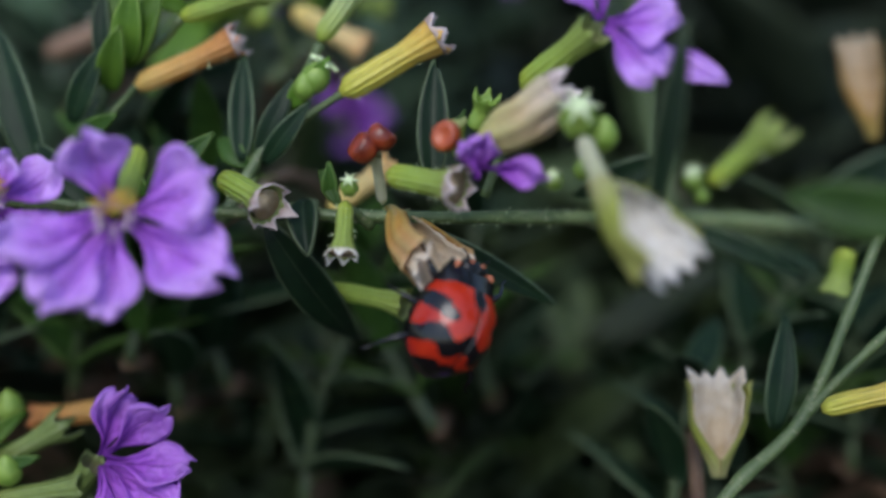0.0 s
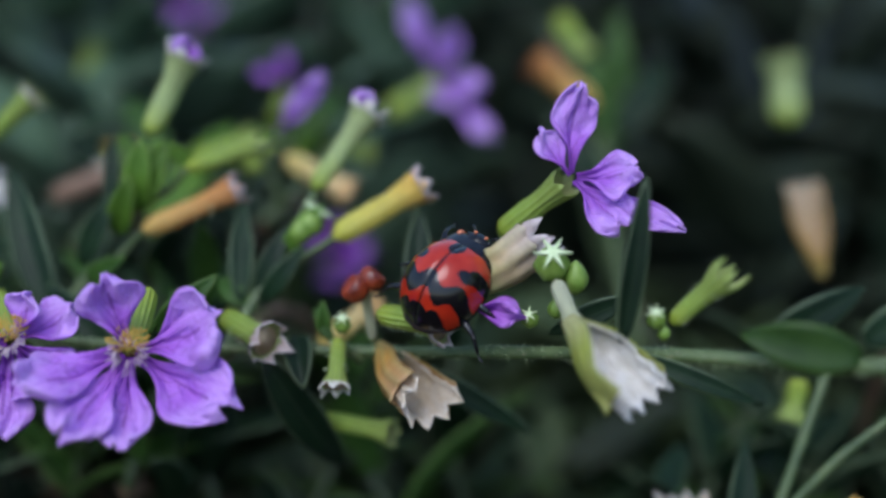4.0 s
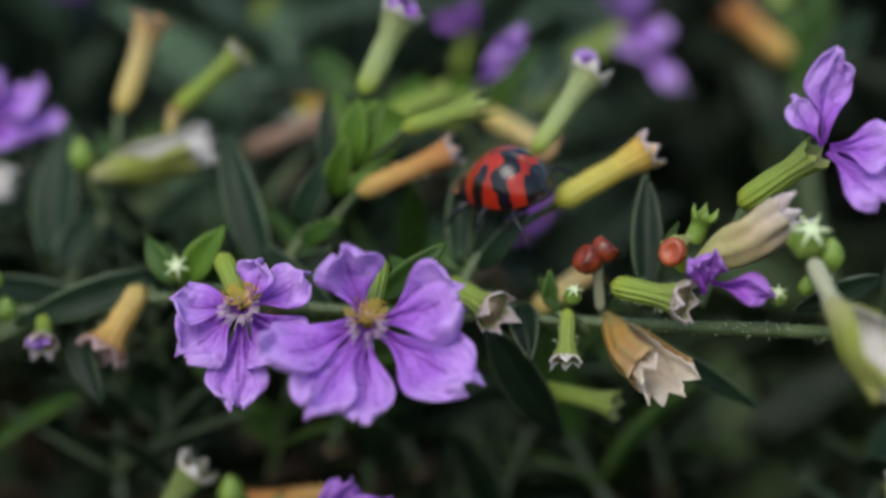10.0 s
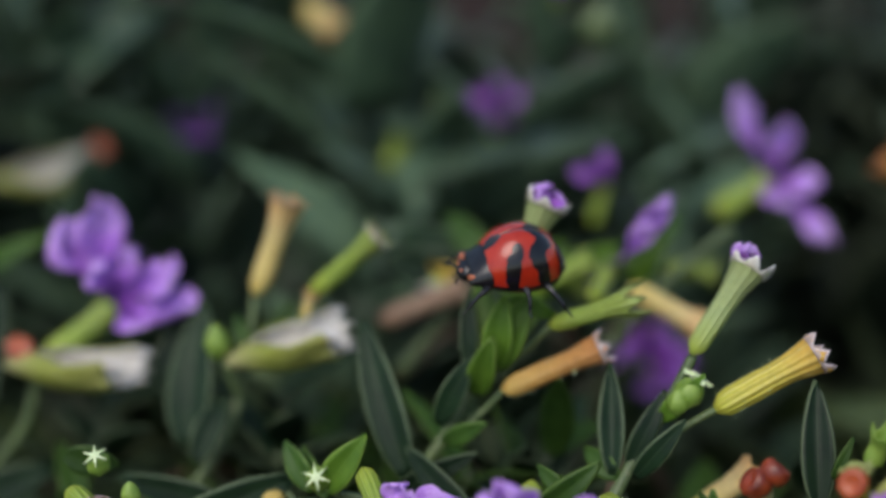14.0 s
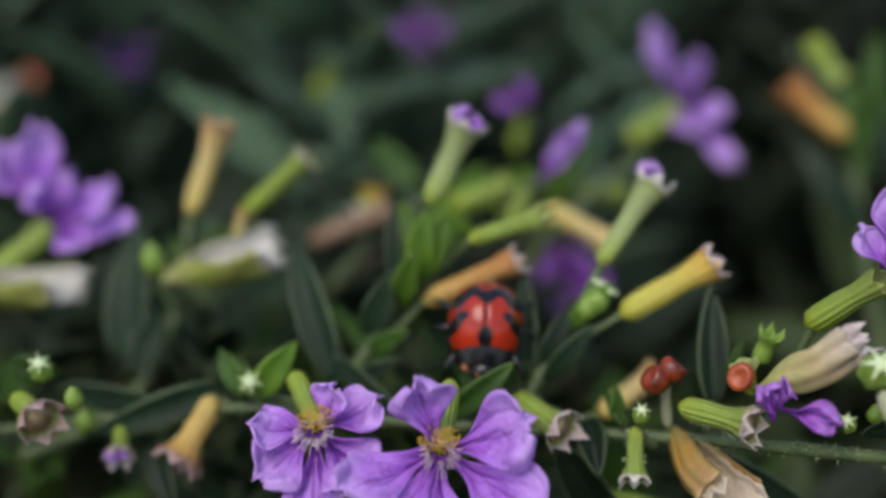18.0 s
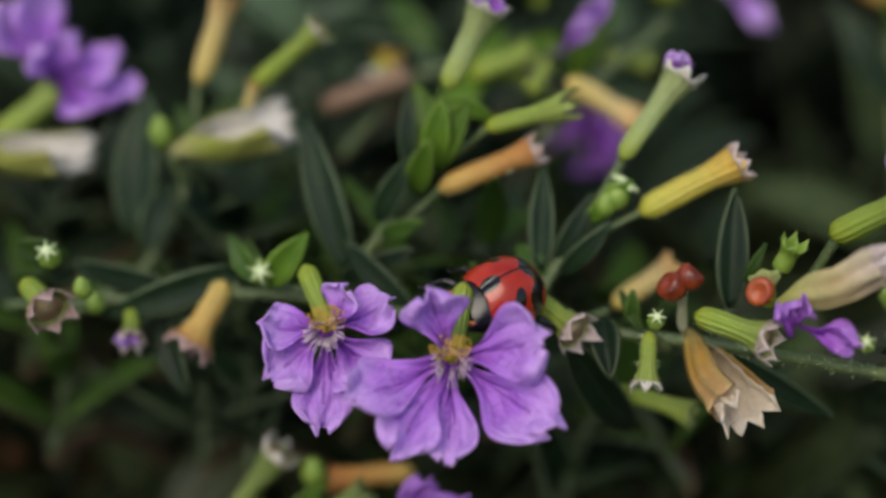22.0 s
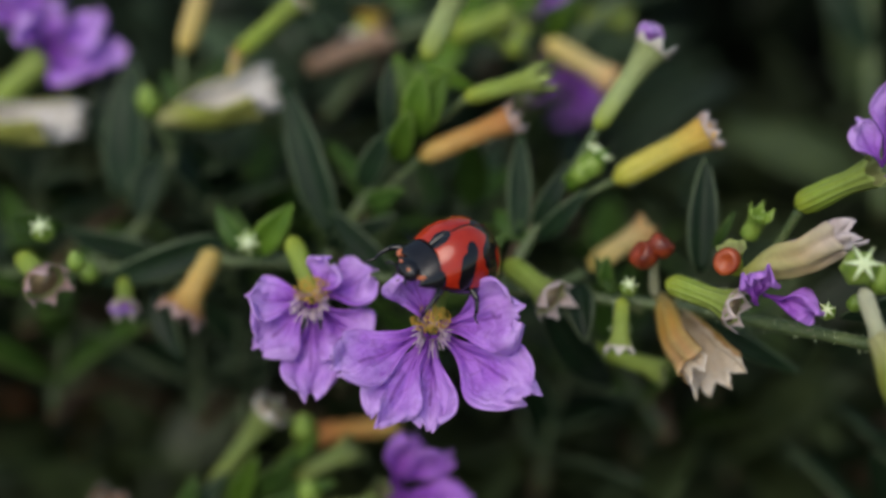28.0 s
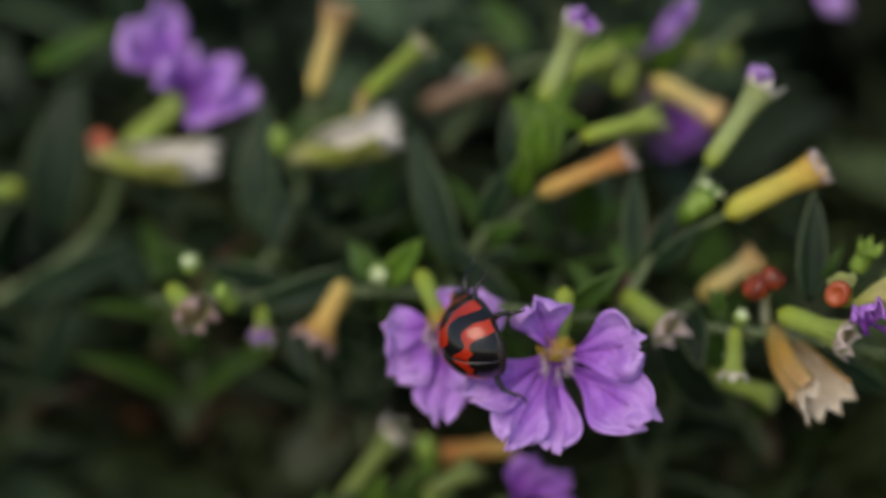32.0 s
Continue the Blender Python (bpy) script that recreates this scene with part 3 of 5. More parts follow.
def pod(parent, base, tip, width, shell, lining, side=None, spin=0.0, seed=5, label="", open_to=0.38, tooth=0.16, mouth=1.0):
    """A dry floral tube split open along one side: a boat-shaped outer shell, a papery lining and ragged teeth."""
    b, t = V(*base), V(*tip)
    length, w = (t - b).length, width * MM
    m = frame_along(b, t, side, radians(spin))
    rng = random.Random(seed)

    def boat(scale, ragged, reach):
        nu, nv, pts = 37, 21, []
        count = 6
        tall = [rng.uniform(0.55, 1.1) for _ in range(count + 1)]
        flick = [rng.uniform(-0.05, 0.32) for _ in range(count + 1)]
        for j in range(nv):
            h = j / (nv - 1)
            r = w * 0.5 * scale * (0.24 + 0.76 * math.sin(math.pi * 0.5 * min(1, h / 0.75)) ** 1.3) * (1 + (mouth - 1) * h ** 3)
            gap = open_to * min(1.0, max(0.0, (h - 0.2) / 0.45)) ** 0.7 + 0.02
            for i in range(nu):
                s = 2 * i / (nu - 1) - 1
                a = -math.pi / 2 + s * math.pi * (1 - gap)
                k = min(count - 1, int((s + 1) * 0.5 * count))
                peak = 1 - abs(((s + 1) * 0.5 * count) % 1.0 - 0.5) * 2
                late = max(0.0, h - 0.62) / 0.38
                rough = noise.noise((4 * s, 5 * h, seed + scale * 3))
                inward = ragged > 0.9
                rr = r * (1 + 0.06 * math.sin(7 * s + 4 * h + seed) * h + 0.16 * abs(s) ** 3 * h + flick[k] * peak * late ** 2 + (0.10 * rough * h if not inward else -0.30 * abs(rough) * h - 0.34 * h * abs(noise.noise((8 * s, 7 * h, seed)))))
                tip = ragged * late * (tall[k] * peak ** 1.1 - 0.25 + 0.10 * rough) * length * tooth * 0.8
                pts.append((rr * math.cos(a), rr * math.sin(a) * 0.85 + 0.10 * length * h * h - 0.05 * length * h, h * length * (0.80 + reach) + tip))
        return mesh_of("shell", *grid_shell(pts, nu, nv, 0.00010))
    ob = part("open_pod", boat(1.0, 0.35, 0.0), shell, parent, m, label or "dry split floral tube, open along one side")
    part("lining", boat(0.95, 1.0, 0.07), lining, ob, m, "pale papery lining with ragged teeth")
    return ob


def bud(parent, at, r, material=None, tip=None, name="bud", squash=1.25, label=""):
    """A ribbed rounded bud, longer than wide; a pale pleated star where its tip is given."""
    p = V(*at)
    axis = Vector(tip).normalized() if tip is not None else Vector((0, 0, 1))
    rings, nu = [], 12
    for j in range(9):
        h = j / 8
        rr = r * MM * max(0.02, math.sin(math.pi * min(0.985, 0.03 + 0.95 * h))) ** 0.7 * (1.08 - 0.35 * h)
        rings.append([Vector((rr * (1 + 0.07 * (-1) ** i) * math.cos(2 * math.pi * i / nu), rr * (1 + 0.07 * (-1) ** i) * math.sin(2 * math.pi * i / nu), (h - 0.5) * 2 * r * MM * squash)) for i in range(nu)])
    m = frame_along(p, p + axis)
    ob = part(name, mesh_of(name, *tube_grid(rings, nu)), material or BUD_GREEN, parent, m, label)
    if tip is not None:
        verts, faces = [Vector((0, 0, r * MM * squash * 1.06))], []
        for i in range(12):
            q = r * MM * (1.06 if i % 2 == 0 else 0.26)
            verts.append(Vector((q * math.cos(math.pi * i / 6), q * math.sin(math.pi * i / 6), r * MM * squash * (0.92 if i % 2 == 0 else 1.0))))
        verts += [Vector((v.x * 0.9, v.y * 0.9, v.z - 0.25 * r * MM)) for v in verts]
        for i in range(12):
            a, b = 1 + i, 1 + (i + 1) % 12
            faces += [(0, a, b), (13, 13 + b, 13 + a), (a, 13 + a, 13 + b, b)]
        part("star_tip", mesh_of("star_tip", verts, faces, smooth=False), STAR_WHITE, ob, m, "pale six-rayed tip")
    return ob


def seed_disc(parent, at, r, material, axis=(0.3, -1, 0.2), name="seed", thick=0.45):
    """A lens-shaped seed with a thick rim and a shallow dimple."""
    rings, nu = [], 16
    for q, z in ((0.02, 0.20), (0.45, 0.26), (0.8, 0.42), (0.97, 0.22), (1.0, 0.0), (0.95, -0.25), (0.7, -0.45), (0.3, -0.5), (0.02, -0.5)):
        rings.append([Vector((q * r * MM * math.cos(2 * math.pi * i / nu), q * r * MM * 0.88 * math.sin(2 * math.pi * i / nu), -z * r * MM * thick * 2)) for i in range(nu)])
    p = V(*at)
    return part(name, mesh_of(name, *tube_grid(rings, nu)), material, parent, frame_along(p, p - Vector(axis)))


# ---------------------------------------------------------------- ladybird
def shell_material():
    """Glossy red wing cases: a black seam, a hooked mark at each shoulder, a wavy band past the middle and a black tail; x across, y ahead."""
    m = Nodes("wing_case_red_black", rough=0.25, spec=0.3)
    m.b.inputs["Coat Weight"].default_value = 0.5
    m.b.inputs["Coat Roughness"].default_value = 0.10
    c = m.tree.nodes.new("ShaderNodeTexCoord")
    s = m.tree.nodes.new("ShaderNodeSeparateXYZ")
    m.link(c.outputs["Object"], s.inputs[0])
    x, y, z = (m.math("MULTIPLY", s.outputs[k], 1000.0) for k in range(3))
    wob = m.math("MULTIPLY", m.math("SUBTRACT", m.noise(1100.0, 2.0), 0.5), 0.28)
    ax = m.math("ADD", m.math("ABSOLUTE", x), wob)
    yy = m.math("ADD", y, wob)

    def blot(cx, cy, rx, ry):
        a = m.math("DIVIDE", m.math("SUBTRACT", ax, cx), rx)
        b = m.math("DIVIDE", m.math("SUBTRACT", yy, cy), ry)
        return m.math("LESS_THAN", m.math("ADD", m.math("MULTIPLY", a, a), m.math("MULTIPLY", b, b)), 1.0)

    wave = m.math("MULTIPLY", m.math("COSINE", m.math("MULTIPLY", ax, 4.0)), 0.26)
    band = m.math("LESS_THAN", m.math("ABSOLUTE", m.math("SUBTRACT", yy, m.math("SUBTRACT", wave, 0.62))), 0.50)
    marks = [m.math("LESS_THAN", m.math("ABSOLUTE", x), 0.05), blot(0.0, 1.95, 0.42, 0.55), blot(1.85, 1.05, 0.50, 0.42), blot(1.40, 0.72, 0.42, 0.32),
             band, blot(0.0, -2.15, 0.8, 0.55), blot(1.0, -1.90, 0.48, 0.34), m.math("LESS_THAN", z, 0.10)]
    black = marks[0]
    for k in marks[1:]:
        black = m.math("MAXIMUM", black, k)
    red = m.ramp(m.noise(700.0), [(0.3, (0.27, 0.011, 0.004)), (0.7, (0.41, 0.028, 0.007))])
    return m.done(m.mix(black, red, (0.004, 0.004, 0.005)), m.noise(9000.0, 2.0), 0.00001, 0.3)


SHELL = shell_material()
CHITIN = plain("chitin_black", (0.003, 0.003, 0.004), (0.009, 0.009, 0.011), 0.22, 2500.0, bump=0.00001, spec=0.5)
PALE_MARK = plain("rusty_face_mark", (0.42, 0.10, 0.04), (0.55, 0.20, 0.09), 0.35)
BELLY = plain("belly_brown_black", (0.006, 0.004, 0.004), (0.022, 0.012, 0.009), 0.5, 1500.0, bump=0.00003)


def half_dome(sign, length=4.7, width=2.18, height=2.55):
    """One wing case: half of an egg-shaped dome, its seam on the middle line, with a rolled outer edge and a blunt tail."""
    nu, nv, pts = 15, 21, []
    for j in range(nv):
        h = 0.5 - 0.5 * math.cos(math.pi * j / (nv - 1))
        y = 2.30 - h * length
        if h < 0.45:
            wide, tall = 1 - 0.30 * ((0.45 - h) / 0.45) ** 2.6, 1 - 0.42 * ((0.45 - h) / 0.45) ** 2.2
        else:
            q = (h - 0.45) / 0.55
            wide, tall = max(0.02, 1 - q ** 2.5) ** 0.58, max(0.02, 1 - q ** 2.1) ** 0.62
        for i in range(nu):
            a = (i / (nu - 1)) * math.pi * 0.54
            z = height * tall * max(math.cos(a), -0.1) ** (0.92 if math.cos(a) > 0 else 1)
            pts.append((sign * (0.004 + width * wide * math.sin(a) ** 0.95) * MM, y * MM, z * MM))
    if sign < 0:
        pts = [p for j in range(nv) for p in pts[j * nu:(j + 1) * nu][::-1]]
    return mesh_of("wing_case", *grid_shell(pts, nu, nv, 0.00006))


def shield_mesh():
    """The neck shield: a curved saddle that narrows and drops towards the head, with its corners drawn forward."""
    nu, nv, pts = 17, 9, []
    for j in range(nv):
        h = j / (nv - 1)
        for i in range(nu):
            s = 2 * i / (nu - 1) - 1
            a = s * math.pi * 0.52
            w = 1.72 - 0.50 * h ** 1.6
            top = 1.45 - 0.85 * h ** 1.25
            pts.append((w * math.sin(a) * MM, (2.15 + 1.02 * h - 0.18 * (1 - s * s) * (1 - h) + 0.28 * s * s * h - 0.10 * s * s * (1 - h)) * MM, (top * max(math.cos(a), 0.0) ** 0.8 - 0.05) * MM))
    return mesh_of("pronotum", *grid_shell(pts, nu, nv, 0.00007))


def blob(name, rx, ry, rz, nu=16, nv=11, power=1.0):
    rings = []
    for j in range(nv):
        a = math.pi * (0.02 + 0.96 * j / (nv - 1))
        q = math.sin(a) ** power
        rings.append([Vector((rx * q * math.cos(2 * math.pi * i / nu), ry * q * math.sin(2 * math.pi * i / nu), -rz * math.cos(a))) * MM for i in range(nu)])
    return mesh_of(name, *tube_grid(rings, nu))


def limb(pts, r):
    return path_mesh("leg", [V(*p) for p in pts], r[0] * MM, r[1] * MM, 7, 4)


def ladybird():
    """Origin under the middle of the body; y ahead, z out of the back."""
    bug = thing("ladybird", Vector((0, 0, 0)), "glossy red ladybird with black bands crawling over the flowers", "ladybird")
    for sign in (1, -1):
        part("wing_case", half_dome(sign), SHELL, bug, pose(0, 0, 0.50 * MM))
    part("abdomen", blob("abdomen", 2.05, 2.45, 0.55), BELLY, bug, pose(0, -0.15 * MM, 0.55 * MM), "dark brown underside")
    part("thorax", blob("thorax", 1.45, 0.85, 0.55), BELLY, bug, pose(0, 2.45 * MM, 0.72 * MM), "dark breast behind the head")
    shield = part("pronotum", shield_mesh(), CHITIN, bug, pose(0, 0, 0.52 * MM), "glossy black neck shield with rusty corners")
    for sign in (1, -1):
        part("pale_mark", blob("pale_mark", 0.16, 0.26, 0.26), PALE_MARK, shield, pose(sign * 1.04 * MM, 3.16 * MM, 0.78 * MM, -25, sign * 40, sign * 18))
    head = part("head", blob("head", 0.82, 0.62, 0.52), CHITIN, bug, pose(0, 3.24 * MM, 0.58 * MM, -40), "small black head")
    for sign in (1, -1):
        part("pale_mark", blob("pale_mark", 0.11, 0.10, 0.08), PALE_MARK, head, pose(sign * 0.36 * MM, 3.64 * MM, 0.90 * MM, -50))
        part("eye", blob("eye", 0.17, 0.17, 0.19, 10, 7), CHITIN, head, pose(sign * 0.62 * MM, 3.42 * MM, 0.74 * MM))
        part("antenna", limb([(sign * 0.40, 3.66, 0.52), (sign * 0.70, 3.95, 0.58), (sign * 0.92, 4.05, 0.42)], (0.04, 0.075)), CHITIN, head)
        part("feeler", limb([(sign * 0.16, 3.68, 0.30), (sign * 0.24, 3.86, 0.16), (sign * 0.22, 3.92, 0.02)], (0.05, 0.07)), CHITIN, head)
    legs = []
    for sign in (1, -1):
        for y0, out, y1 in ((1.9, 2.35, 3.1), (0.5, 2.75, 0.75), (-0.7, 2.65, -1.9)):
            root = pose(sign * 1.2 * MM, y0 * MM, 0.30 * MM)
            dx, dy = (out - 1.2) * 1.15, (y1 - y0) * 1.15
            thigh = [(0, 0, 0), (sign * dx * 0.5, dy * 0.30, 0.16), (sign * dx * 0.85, dy * 0.62, 0.02)]
            leg = part("leg", limb(thigh, (0.24, 0.15)), CHITIN, bug, root, "jointed black leg")
            shin = [(sign * dx * 0.85, dy * 0.62, 0.02), (sign * dx * 1.02, dy * 0.92, -0.42), (sign * dx * 1.06, dy * 1.05, -0.72)]
            part("shin", limb(shin, (0.13, 0.08)), CHITIN, leg, root)
            foot = [(sign * dx * 1.06, dy * 1.05, -0.72), (sign * dx * 1.16, dy * 1.2, -0.86), (sign * dx * 1.30, dy * 1.3, -0.92)]
            part("foot", limb(foot, (0.07, 0.045)), CHITIN, leg, root)
            legs.append((leg, root, sign, y0))
    return bug, legs


bug, bug_legs = ladybird()


# ---------------------------------------------------------------- the plants, branch by branch (mm)

front = thing('flowering_branch', V(*(17.04, 51.72, 137.07)), 'long green stem with violet flowers, dry pods and dark leaves', 'plant branch', group='flowering shrub branches')
root_stem(front, (24.68, 49.52, 138.03), 0.37)
FRONT_LINE = [(24.68, 49.52, 138.03), (20.08, 50.67, 137.66), (17.02, 52.31, 136.92), (10.15, 55.74, 135.79), (2.67, 60.09, 133.75), (-5.36, 63.35, 132.20), (-20.54, 64.00, 132.23), (-29.94, 65.05, 132.25), (-39.54, 64.85, 131.12), (-47.45, 65.54, 129.61)]
front_stem = stem(front, FRONT_LINE, 0.45, 0.24)
bristles(front_stem, FRONT_LINE, 0.45, 0.24, 900, 5)
flower(front, (-17.00, 60.40, 137.30), (-17.10, 56.05, 135.75), [((-18.29, 56.47, 139.55), 3.38), ((-12.23, 55.61, 137.44), 4.16), ((-11.70, 53.52, 133.48), 4.16), ((-16.90, 52.07, 132.23), 3.15), ((-19.46, 51.28, 133.35), 3.26), ((-21.70, 52.88, 135.28), 3.72)], 0.58, (0.09, -0.58, 0.81), seed=3)
flower(front, (-26.40, 62.60, 136.20), (-24.20, 58.35, 135.30), [((-23.18, 59.40, 137.32), 2.86), ((-20.85, 59.63, 136.32), 3.32), ((-27.52, 57.54, 135.92), 2.86), ((-26.88, 55.83, 133.62), 3.43), ((-24.11, 55.11, 131.03), 3.20), ((-21.40, 56.90, 132.90), 3.77)], 0.60, (-0.01, -0.55, 0.83), seed=4)
stem(front, [(-21.87, 64.03, 132.30), (-26.58, 64.36, 133.11), (-29.27, 64.00, 133.81)], 0.25, 0.22)
bud(front, (-29.40, 64.03, 134.55), 0.80, tip=(0.09, -0.77, 0.63), label='green star-tipped bud')
leaf(front, (-29.17, 64.00, 133.81), (-26.63, 64.67, 137.08), 1.72, LEAF_YOUNG, seed=7, side=None, fold=0.35)
leaf(front, (-29.90, 64.50, 133.45), (-31.85, 66.04, 135.66), 1.34, LEAF_MID, seed=8, fold=0.4)
leaf(front, (-28.82, 63.57, 133.72), (-31.22, 66.99, 134.80), 1.10, LEAF_MID, seed=9, fold=0.4)
calyx(front, (-32.29, 65.28, 132.83), (-34.01, 62.57, 130.02), 0.68, 1.05, PURPLE_END_TUBE, bend=0.05, flare=1.3, teeth_size=0.9, teeth_mat=PAPER_MAUVE, label='yellow floral tube fading to brown-violet at the mouth', hairs=70, seed=4)
stem(front, [(-30.99, 64.95, 132.02), (-31.84, 65.25, 132.75)], 0.23, 0.19)
calyx(front, (-37.95, 63.67, 131.39), (-37.43, 61.82, 130.68), 0.45, 0.73, GREEN_TUBE, teeth_mat=PAPER_LILAC, petals=PETAL, label='small green bud opening violet', seed=5)
bud(front, (-39.94, 63.28, 132.04), 0.63)
calyx(front, (-42.55, 60.66, 135.17), (-40.29, 58.64, 134.97), 0.60, 0.93, GREEN_TUBE, teeth_size=1.15, seed=6, teeth_mat=PAPER_MAUVE, label='short green calyx with a dry toothed mouth', flare=1.25)
bud(front, (-38.48, 59.65, 135.87), 0.60)
bud(front, (-40.98, 61.27, 136.68), 0.71, tip=(0.15, -0.49, 0.86))
leaf(front, (-43.93, 62.94, 136.00), (-41.15, 63.84, 135.02), 1.74, LEAF_MID, seed=17)
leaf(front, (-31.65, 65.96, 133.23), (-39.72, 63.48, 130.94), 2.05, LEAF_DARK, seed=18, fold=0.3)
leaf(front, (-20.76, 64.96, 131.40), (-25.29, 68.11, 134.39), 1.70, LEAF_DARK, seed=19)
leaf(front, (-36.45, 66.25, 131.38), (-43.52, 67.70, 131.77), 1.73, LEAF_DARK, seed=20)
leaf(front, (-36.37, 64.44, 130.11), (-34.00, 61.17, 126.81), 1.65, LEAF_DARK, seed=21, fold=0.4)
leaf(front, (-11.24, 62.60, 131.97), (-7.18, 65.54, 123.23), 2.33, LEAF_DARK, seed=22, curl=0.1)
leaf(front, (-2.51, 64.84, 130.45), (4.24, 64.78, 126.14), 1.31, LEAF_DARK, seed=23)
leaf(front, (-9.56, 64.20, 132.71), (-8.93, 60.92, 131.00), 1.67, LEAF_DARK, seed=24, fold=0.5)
leaf(front, (-7.95, 63.65, 132.97), (-8.02, 63.87, 135.11), 0.83, LEAF_MID, seed=25, fold=0.5)
leaf(front, (-7.47, 63.03, 133.03), (-8.65, 64.83, 134.27), 0.66, LEAF_MID, seed=26, fold=0.5)
leaf(front, (-15.28, 64.54, 133.55), (-17.44, 66.28, 134.67), 1.00, LEAF_MID, seed=27)
leaf(front, (-14.39, 63.86, 133.47), (-15.97, 63.99, 135.41), 0.83, LEAF_YOUNG, seed=28)
leaf(front, (-17.30, 62.13, 134.01), (-13.71, 62.76, 137.15), 1.42, LEAF_MID, seed=29, fold=0.4)
leaf(front, (-17.93, 63.16, 133.35), (-18.31, 63.65, 134.56), 0.78, LEAF_MID, seed=30, fold=0.4)
calyx(front, (-13.92, 64.10, 134.06), (-11.00, 61.59, 133.62), 0.66, 0.90, GREEN_TUBE, teeth_size=1.15, teeth_mat=PAPER_LILAC, label='bright green calyx with a dry ragged mouth', hairs=70, seed=7, flare=1.2)
calyx(front, (-9.03, 69.48, 129.76), (-5.37, 71.57, 131.73), 0.65, 0.88, CREAM_TUBE, label='faded cream-orange floral tube', seed=8)
stem(front, [(-9.31, 66.86, 131.30), (-10.74, 65.13, 131.81)], 0.26, 0.26)
calyx(front, (-8.71, 65.05, 126.82), (-4.04, 63.15, 126.92), 0.52, 0.76, GREEN_TUBE, seed=9, label='plain green floral tube')
stem(front, [(-8.71, 65.05, 126.82), (-10.48, 63.99, 128.99), (-11.64, 63.85, 131.85)], 0.26, 0.26)
calyx(front, (-5.14, 63.05, 133.07), (-5.41, 62.68, 136.00), 0.29, 0.33, STALK_WHITE, name='stalk', label='pale stalk that bears the seeds', flare=1.0, tooth=0.02, seed=2)
seed_disc(front, (-5.95, 62.40, 136.50), 0.82, SEED_RED, (-0.75, -0.20, 0.62), thick=0.8)
seed_disc(front, (-5.05, 62.75, 136.98), 0.78, SEED_RED, (0.62, 0.30, 0.72), thick=0.75)
pod(front, (-4.82, 63.94, 132.30), (-1.50, 57.54, 131.20), 3.27, POD_ORANGE, PAPER_BUFF, (0.67, -0.46, 0.59), seed=40, open_to=0.24, mouth=1.05, label='dry orange pod split open, with a pale papery lining')
calyx(front, (-6.98, 62.01, 133.70), (-7.01, 59.89, 131.66), 0.41, 0.68, GREEN_TUBE, seed=10, teeth_mat=PAPER_WHITE, label='small bright green bud tube', hairs=70)
bud(front, (-6.70, 61.74, 134.64), 0.52, tip=(0.06, -0.46, 0.89))
stem(front, [(-5.83, 63.14, 131.69), (-6.83, 62.42, 133.11)], 0.28, 0.25)
calyx(front, (-4.65, 61.43, 135.47), (-1.04, 59.21, 135.74), 0.63, 0.86, GREEN_TUBE, teeth_size=1.1, seed=11, teeth_mat=PAPER_LILAC, label='green calyx with the last violet petals hanging from it', hairs=70, flare=1.2)
part('shrivelled_petal', petal_mesh((V(*(0.40, 59.40, 138.45)) - V(*(-0.16, 59.13, 136.19))).length, 1.68 * MM, 3, 0.25, 0.48), PETAL_DEEP_SHADED, front, frame_along(V(*(-0.16, 59.13, 136.19)), V(*(0.40, 59.40, 138.45))))
part('shrivelled_petal', petal_mesh((V(*(-0.78, 59.02, 138.15)) - V(*(-0.03, 58.96, 136.40))).length, 1.15 * MM, 6, 0.25, 0.48), PETAL_DEEP_SHADED, front, frame_along(V(*(-0.03, 58.96, 136.40)), V(*(-0.78, 59.02, 138.15))))
part('shrivelled_petal', petal_mesh((V(*(3.23, 58.15, 136.95)) - V(*(0.26, 59.02, 136.88))).length, 1.55 * MM, 9, 0.25, 0.48), PETAL_DEEP_SHADED, front, frame_along(V(*(0.26, 59.02, 136.88)), V(*(3.23, 58.15, 136.95))))
seed_disc(front, (-1.62, 60.45, 137.95), 0.80, SEED_ORANGE, (-0.38, -0.80, 0.46), thick=0.7)
calyx(front, (-0.87, 61.19, 136.48), (-1.39, 61.26, 138.24), 0.37, 0.69, GREEN_TUBE, seed=12, name='seed_cup', label='green cup round an orange seed')
calyx(front, (-0.24, 63.95, 136.90), (0.32, 64.04, 138.73), 0.53, 0.62, BUD_GREEN, seed=13, flare=1.1, tooth=0.3, label='young green bud tube with pointed teeth')
pod(front, (-0.61, 60.68, 136.82), (5.08, 60.93, 140.63), 3.24, POD_CREAM, PAPER_LILAC, (-0.45, 0.6, 0.6), seed=51, label='swollen cream pod with a pink flush, split at its mouth', mouth=1.0)
bud(front, (4.63, 58.24, 139.75), 1.00, tip=(-0.01, -0.65, 0.76), label='green knob with a white star tip')
bud(front, (5.90, 58.50, 138.85), 0.72, squash=1.3)
bud(front, (3.60, 58.58, 136.43), 0.50, tip=(-0.2, -0.6, 0.76))
bud(front, (4.96, 58.80, 136.97), 0.46)
calyx(front, (4.80, 57.42, 139.10), (5.65, 55.07, 137.60), 0.42, 0.55, STALK_WHITE, name='stalk', label='thick white flower stalk', flare=1.0, tooth=0.02, seed=3)
pod(front, (5.30, 55.17, 137.95), (9.15, 51.45, 135.00), 3.65, POD_GREEN, PAPER_WHITE, (0.62, -0.49, 0.62), seed=57, label='yellow-green pod split open on a white papery lining', mouth=0.95)
leaf(front, (7.94, 54.56, 137.05), (8.93, 56.14, 145.12), 1.21, LEAF_DARK, seed=58, fold=0.4, curl=0.03)
